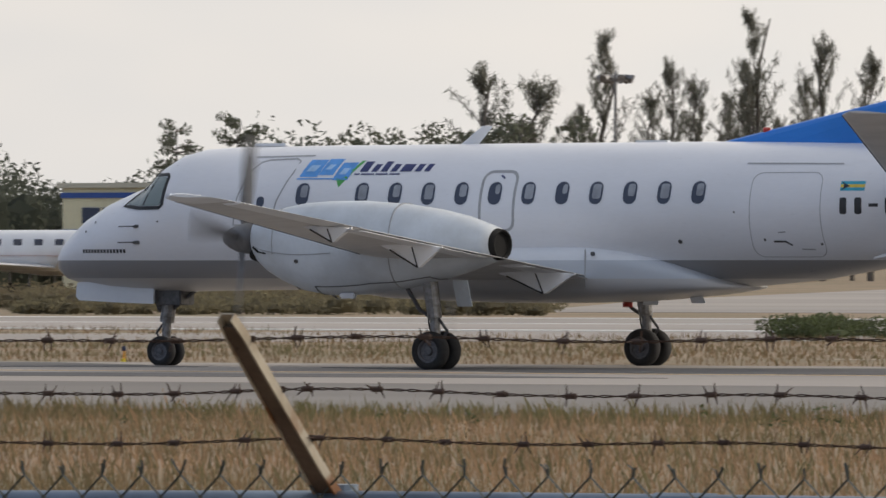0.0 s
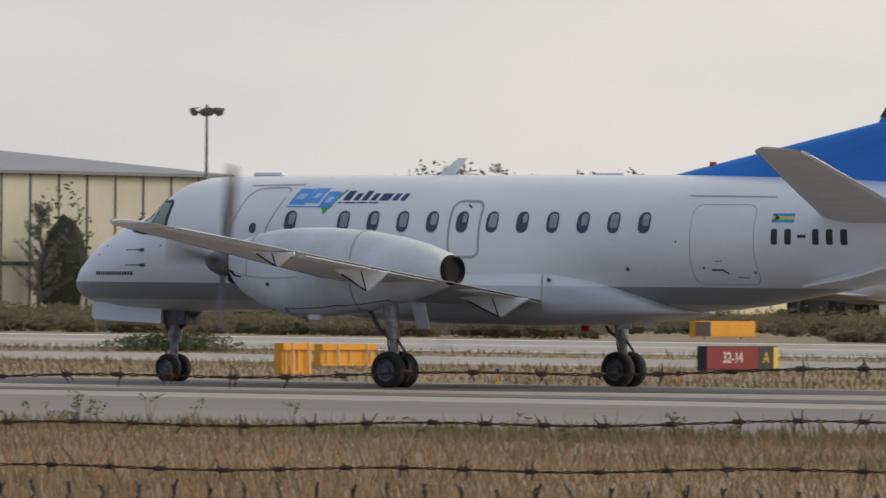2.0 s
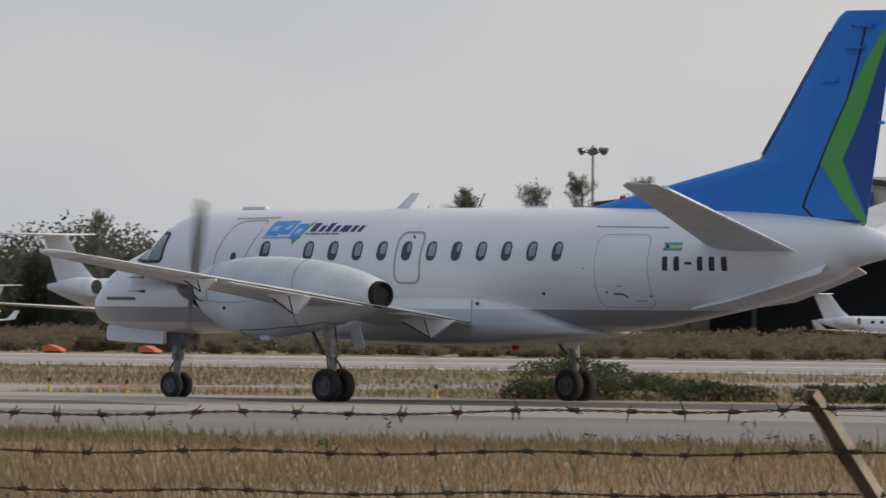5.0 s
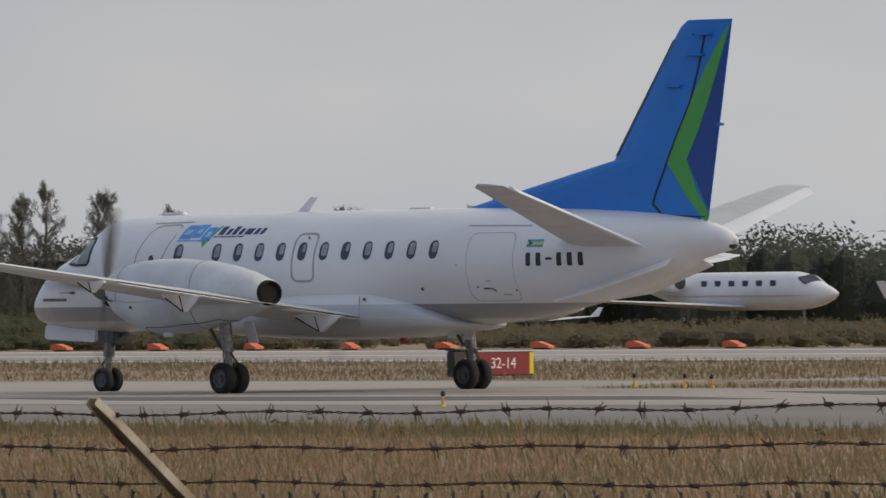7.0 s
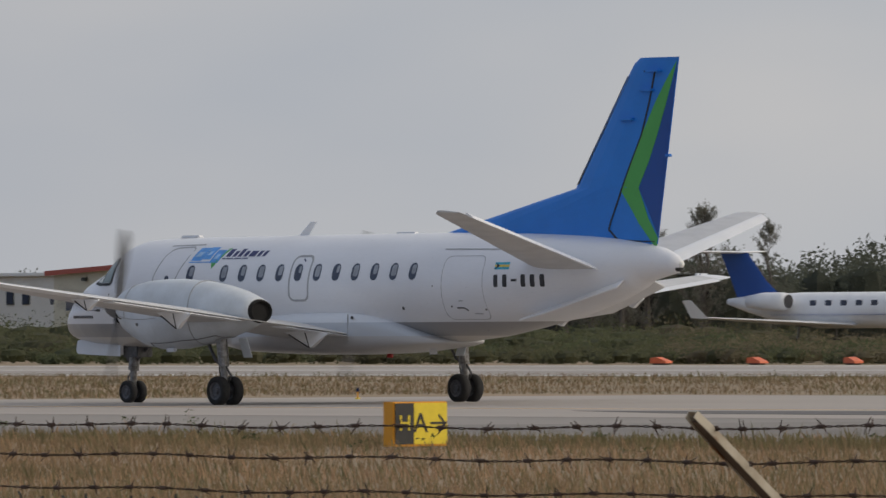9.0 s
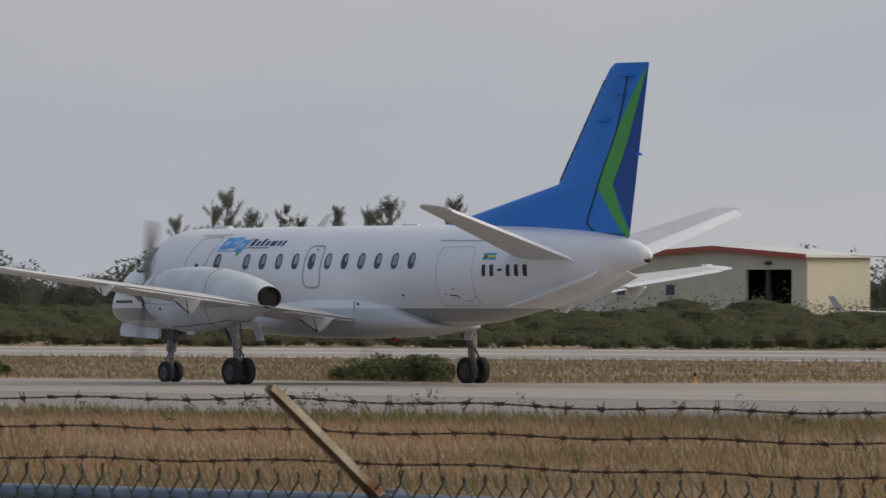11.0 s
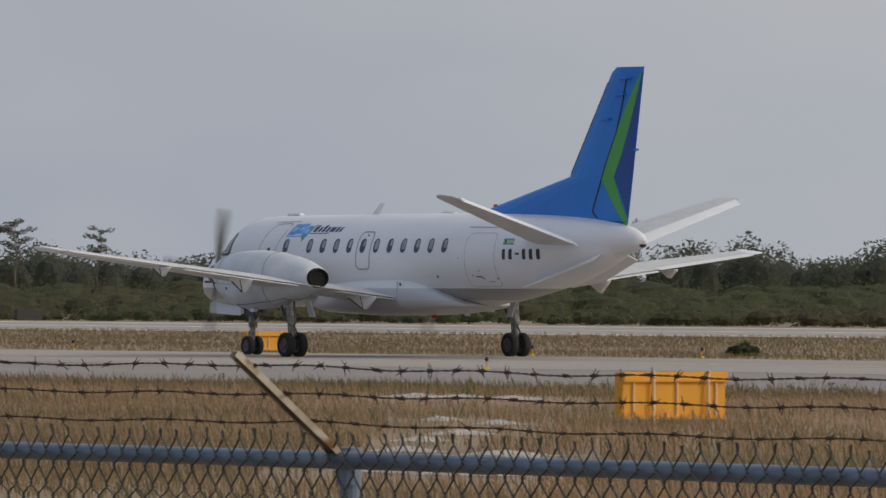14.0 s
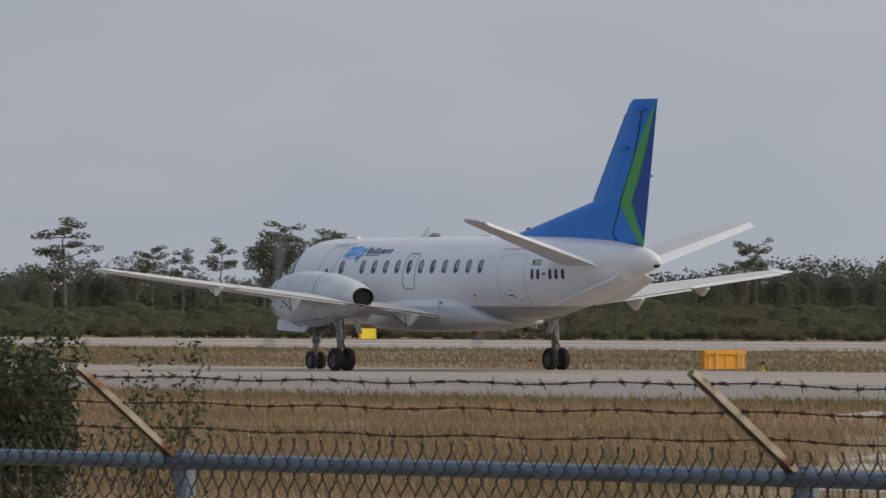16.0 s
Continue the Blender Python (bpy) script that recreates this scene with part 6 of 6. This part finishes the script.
    for i in range(4):
        x = -276.2 + 2.1 * i
        w = part("window", boxed(x - 0.5, x + 0.5, 397.9, 398.05, 1.3, 2.6), M["pane"], y)
        part("frame", boxed(x - 0.58, x + 0.58, 397.94, 398.03, 1.22, 2.68), M["beige"], w)


build_halls()


# ---- parked jets ----
def parked_jet(label, tail_mat, stripe):
    """Small business jet, nose along +x, tail fin near x = -6."""
    top = tagged(new("business_jet"), label, "business jet", group="parked jets")
    body = [(7.6, 2.0, 1.9, 0.05), (7.2, 2.2, 1.65, 0.3), (6.5, 2.45, 1.4, 0.6), (5.6, 2.85, 1.25, 0.8), (4.8, 3.0, 1.2, 0.9), (-1.5, 3.0, 1.2, 0.9), (-4.0, 2.95, 1.5, 0.75), (-6.0, 2.85, 2.0, 0.45), (-7.4, 2.7, 2.4, 0.15)]
    part("fuselage", loft([oval_ring(x, 0, t, b, w, 24) for x, t, b, w in body]), M["white"], top, smooth=True)
    part("cheat_line", loft([oval_ring(x, 0, 1.95, 1.80, w, 4) for x, w in ((6.3, 0.66), (4.8, 0.93), (-1.5, 0.93), (-4.0, 0.72))]), M[stripe], top)
    fin = [foil_ring(Vector((a, 0, z)), Vector((b, 0, z)), th, Vector((0, 1, 0))) for a, b, z, th in ((-3.8, -6.8, 2.75, 0.25), (-4.9, -7.2, 3.6, 0.2), (-6.1, -7.9, 5.0, 0.16))]
    part("tail_fin", loft(fin), M[tail_mat], top)
    for s in (1, -1):
        part("tailplane", loft([foil_ring(Vector((-6.2, 0, 5.02)), Vector((-7.9, 0, 5.02)), 0.16), foil_ring(Vector((-7.4, s * 2.9, 5.08)), Vector((-8.2, s * 2.9, 5.08)), 0.08)]), M["white"], top)
        part("wing", loft([foil_ring(Vector((1.6, s * 0.6, 1.35)), Vector((-2.6, s * 0.6, 1.35)), 0.3), foil_ring(Vector((-2.2, s * 7.4, 1.75)), Vector((-3.4, s * 7.4, 1.75)), 0.1)]), M["wing"], top)
        part("winglet", loft([foil_ring(Vector((-2.3, s * 7.4, 1.75)), Vector((-3.4, s * 7.4, 1.75)), 0.08), foil_ring(Vector((-3.1, s * 7.7, 2.6)), Vector((-3.7, s * 7.7, 2.6)), 0.05)]), M["white"], top)
        e = part("engine", loft([oval_ring(x, s * 1.35, 2.55 + r, 2.55 - r, r, 18) for x, r in ((-2.3, 0.36), (-2.6, 0.46), (-3.8, 0.46), (-4.9, 0.3))]), M["white"], top, smooth=True)
        # solid black discs, painted for the shadow in the engine's hollow ends
        part("engine_intake", loft([oval_ring(x, s * 1.35, 2.55 + 0.34, 2.55 - 0.34, 0.34, 18) for x in (-2.285, -2.26)]), M["inside"], e)
        part("engine_outlet", loft([oval_ring(x, s * 1.35, 2.55 + 0.28, 2.55 - 0.28, 0.28, 18) for x in (-4.92, -4.89)]), M["inside"], e)
        for i in range(6):
            x = 3.9 - 1.0 * i
            part("window", boxed(x - 0.2, x + 0.2, s * 0.85 - 0.02, s * 0.85 + 0.02, 2.28, 2.6, 0.01), M["pane"], top)
        part("main_wheel", tubed((-1.6, s * 1.5 - 0.12, 0.35), (-1.6, s * 1.5 + 0.12, 0.35), 0.35, n=16), M["tyre"], top)
        part("gear_leg", tubed((-1.6, s * 1.5, 0.35), (-1.5, s * 1.4, 1.4), 0.06), M["metal"], top)
        part("windscreen", loft([[Vector((x, s * y, z)) for x, y, z in q] for q in ([(6.3, 0.05, 2.58), (5.75, 0.05, 2.88), (5.5, 0.62, 2.75), (6.0, 0.66, 2.45)], [(6.2, 0.05, 2.5), (5.65, 0.05, 2.8), (5.4, 0.6, 2.68), (5.9, 0.62, 2.38)])]), M["pane"], top)
    part("nose_wheel", tubed((5.2, -0.1, 0.25), (5.2, 0.1, 0.25), 0.25, n=14), M["tyre"], top)
    part("gear_leg", tubed((5.2, 0, 0.25), (5.1, 0, 1.4), 0.05), M["metal"], top)
    return top


def build_jets():
    a = parked_jet("white business jet with a white T-tail, parked", "white", "redtrim")
    b = parked_jet("white business jet with a navy T-tail, parked", "navy", "bluetrim")
    rows = [  # prototype, bearing of the tail, distance, heading, size
        (b, 33.58, 372, 5, 0.84), (a, 33.98, 366, 8, 1.02), (a, 34.42, 392, 4, 0.52), (a, 35.40, 352, -9, 0.86), (a, 35.82, 362, -4, 0.72), (a, 36.98, 356, -8, 0.80), (a, 39.75, 352, 10, 0.5),
        (a, 42.14, 348, -5, 0.74), (a, 42.50, 358, 0, 1.0), (a, 44.22, 350, -6, 1.04), (a, 45.60, 352, 4, 0.56), (b, 45.42, 368, -4, 0.62), (a, 44.57, 372, 186, 0.55), (b, 47.15, 352, 6, 1.05), (a, 49.40, 358, -5, 0.92),
    ]
    seen = set()
    for p, az, y, head, k in rows:
        ob = p if p not in seen else copy_thing(p, pose(0, 0, 0))
        seen.add(p)
        off = Matrix.Rotation(radians(head), 3, "Z") @ Vector((6.9 * k, 0, 0))
        ob.matrix_basis = Matrix.Translation((-y * math.tan(radians(az)) + off.x, y + off.y, 0)) @ Matrix.Rotation(radians(head), 4, "Z") @ Matrix.Scale(k, 4)


build_jets()


# ---- bushes, weeds, marl ----
def low_bush(x, y, h, w, seed, label="low green leafy bush on the verge"):
    """A dense rounded clump of leaves in several lumps on short stems."""
    g = np.random.default_rng(seed)
    top = tagged(new("bush"), label, "bush", group="verge bushes")
    z = ground_z(y)
    bm = bmesh.new()
    verts, faces = [], []
    for k in range(9):
        u = g.uniform(-0.42, 0.42)
        p = Vector((x + w * u, y + w * g.uniform(-0.25, 0.25), z + h * g.uniform(0.25, 0.55) * (1.2 - 1.6 * abs(u))))
        tube(bm, (p.x, p.y, z - 0.03), p, 0.012, 0.006, 5)
        leafy_core(verts, faces, g, (p.x, p.y, z + 0.45 * (p.z - z)), (w * 0.06, w * 0.06, 0.4 * (p.z - z)))
        leaf_cloud(verts, faces, g, p, (w * 0.19, w * 0.16, h * 0.50), 280, 0.055, 0.7, 0.6)
    part("stem", bm, M["stalk"], top)
    raw("foliage", verts, faces, M["weed"], top)
    return top


def bush(x, y, h, w, leaf, n, seed, label="low green leafy bush on the verge"):
    g = np.random.default_rng(seed)
    top = tagged(new("bush"), label, "bush", group="verge bushes")
    z = ground_z(y)
    bm = bmesh.new()
    verts, faces = [], []
    for k in range(14):
        a = g.uniform(0, 2 * math.pi)
        tip = Vector((x + math.cos(a) * w * g.uniform(0.1, 0.5), y + math.sin(a) * w * g.uniform(0.1, 0.5), z + h * g.uniform(0.45, 0.95)))
        tube(bm, (x + g.normal(0, w * 0.12), y + g.normal(0, w * 0.1), z - 0.03), tip, 0.012 * h + 0.006, 0.005, 5)
        leaf_cloud(verts, faces, g, tip, (w * 0.20, w * 0.20, h * 0.24), n // 14, leaf, 0.6)
    part("stem", bm, M["stalk"], top)
    raw("foliage", verts, faces, M["leaf"], top)
    return top


BUSHES = [(-124.6, 142.6, 0.75, 3.0), (-121.8, 143.2, 0.6, 3.2), (-118.5, 143.5, 0.55, 3.4), (-183.6, 142.6, 0.85, 2.2), (-185.6, 143.0, 0.95, 2.4), (-187.5, 143.6, 0.55, 2.0), (-148, 196, 0.75, 3.6), (-167, 190.5, 0.8, 3.0), 
          (-157, 197, 0.6, 3.6), (-103, 190.5, 0.8, 4.2), (-98.5, 191, 0.9, 4.6), (-94, 192, 0.8, 4.4), (-106.5, 196, 0.7, 3.8), (-137.0, 158.5, 0.55, 2.6), (-207.3, 146.9, 0.5, 0.9)]
for i, (x, y, h, w) in enumerate(BUSHES):
    low_bush(x, y, h * 0.72, w, 300 + i)
bush(-59.25, 32.0, 1.74, 1.1, 0.036, 5600, 401, "tall dark-leaved shrub behind the fence")
bush(-58.6, 31.8, 1.64, 0.55, 0.034, 2200, 402, "tall dark-leaved shrub behind the fence")
bush(-60.2, 32.4, 1.5, 1.2, 0.036, 4800, 403, "tall dark-leaved shrub behind the fence")
bush(-56.9, 31.9, 1.60, 0.8, 0.03, 900, 404, "sparse low shrub behind the fence")


def build_weeds():
    g = np.random.default_rng(77)
    bm_v, bm_f, lv, lf = [], [], [], []
    spots = [(-121 + g.normal(0, 2.6), 93 + g.normal(0, 1.0), g.uniform(0.3, 0.6)) for _ in range(26)]
    spots += [(-72 + g.normal(0, 6), 93.2 + g.normal(0, 1.2), g.uniform(0.2, 0.5)) for _ in range(24)]
    spots += [(g.uniform(-165, -45), g.uniform(80, 94), g.uniform(0.2, 0.4)) for _ in range(90)]
    for x, y, h in spots:
        z = ground_z(y) - 0.02
        for _ in range(int(g.integers(2, 5))):
            t = np.array((x + g.normal(0, 0.12) * h, y + g.normal(0, 0.12), z + h * g.uniform(0.6, 1.0)))
            b = np.array((x, y, z))
            i = len(bm_v)
            w = 0.006 + 0.003 * h
            bm_v += [(b[0] - w, b[1], b[2]), (b[0] + w, b[1], b[2]), tuple(t), (b[0], b[1] - w, b[2]), (b[0], b[1] + w, b[2])]
            bm_f += [(i, i + 1, i + 2), (i + 3, i + 4, i + 2)]
            leaf_cloud(lv, lf, g, tuple(b + (t - b) * 0.85), (0.07, 0.07, 0.12 * h), 5, 0.035, 0.5)
    tagged(raw("weed_stalks", bm_v, bm_f, M["stalk"]), "dry brown weed stalks along the pavement edge", "weeds", kind="stuff")
    tagged(raw("weed_leaves", lv, lf, M["weed"]), "small weed leaves along the pavement edge", "weeds", kind="stuff")


def build_marl():
    g = np.random.default_rng(88)
    spots = MARL
    verts, faces = [], []
    for x, y, a, b in spots:
        n = 26
        i = len(verts)
        verts.append((x, y, ground_z(y) + 0.07))
        for k in range(n):
            t = 2 * math.pi * k / n
            r = 0.65 + 0.5 * noise.noise((x + 1.7 * math.cos(t), y + 1.7 * math.sin(t), 1.0)) + g.uniform(-0.1, 0.1)
            verts.append((x + a * r * math.cos(t), y + b * r * math.sin(t), ground_z(y) + 0.006))
        faces += [(i, i + 1 + k, i + 1 + (k + 1) % n) for k in range(n)]
    tagged(raw("marl_patch", verts, faces, M["marl"]), "pale bare limestone marl showing in dry grass", "bare ground", kind="stuff")


build_weeds()
build_marl()


# ---- what moves ----
def motions():
    walk(AIRLINER, [(t, pose(x, TAXI_Y, 0, 0, 0, 180)) for t, x in TAXI])
    ts, xs = [t for t, _ in TAXI], [x for _, x in TAXI]
    for ob, kind, s in SPIN:
        at = ob.location.copy()
        rows = []
        for f in range(481):
            t = f / 30
            if kind == "prop":
                a = math.radians(84 * f + (8 if s > 0 else 14))
                m = Matrix.Translation(at) @ Matrix.Rotation(a, 4, "X")
            else:
                m = Matrix.Translation(at) @ Matrix.Rotation(-(float(np.interp(t, ts, xs)) - xs[0]) / (0.25 if kind == "nose" else 0.31), 4, "Y")
            rows.append((t, m))
        walk(ob, rows)


motions()
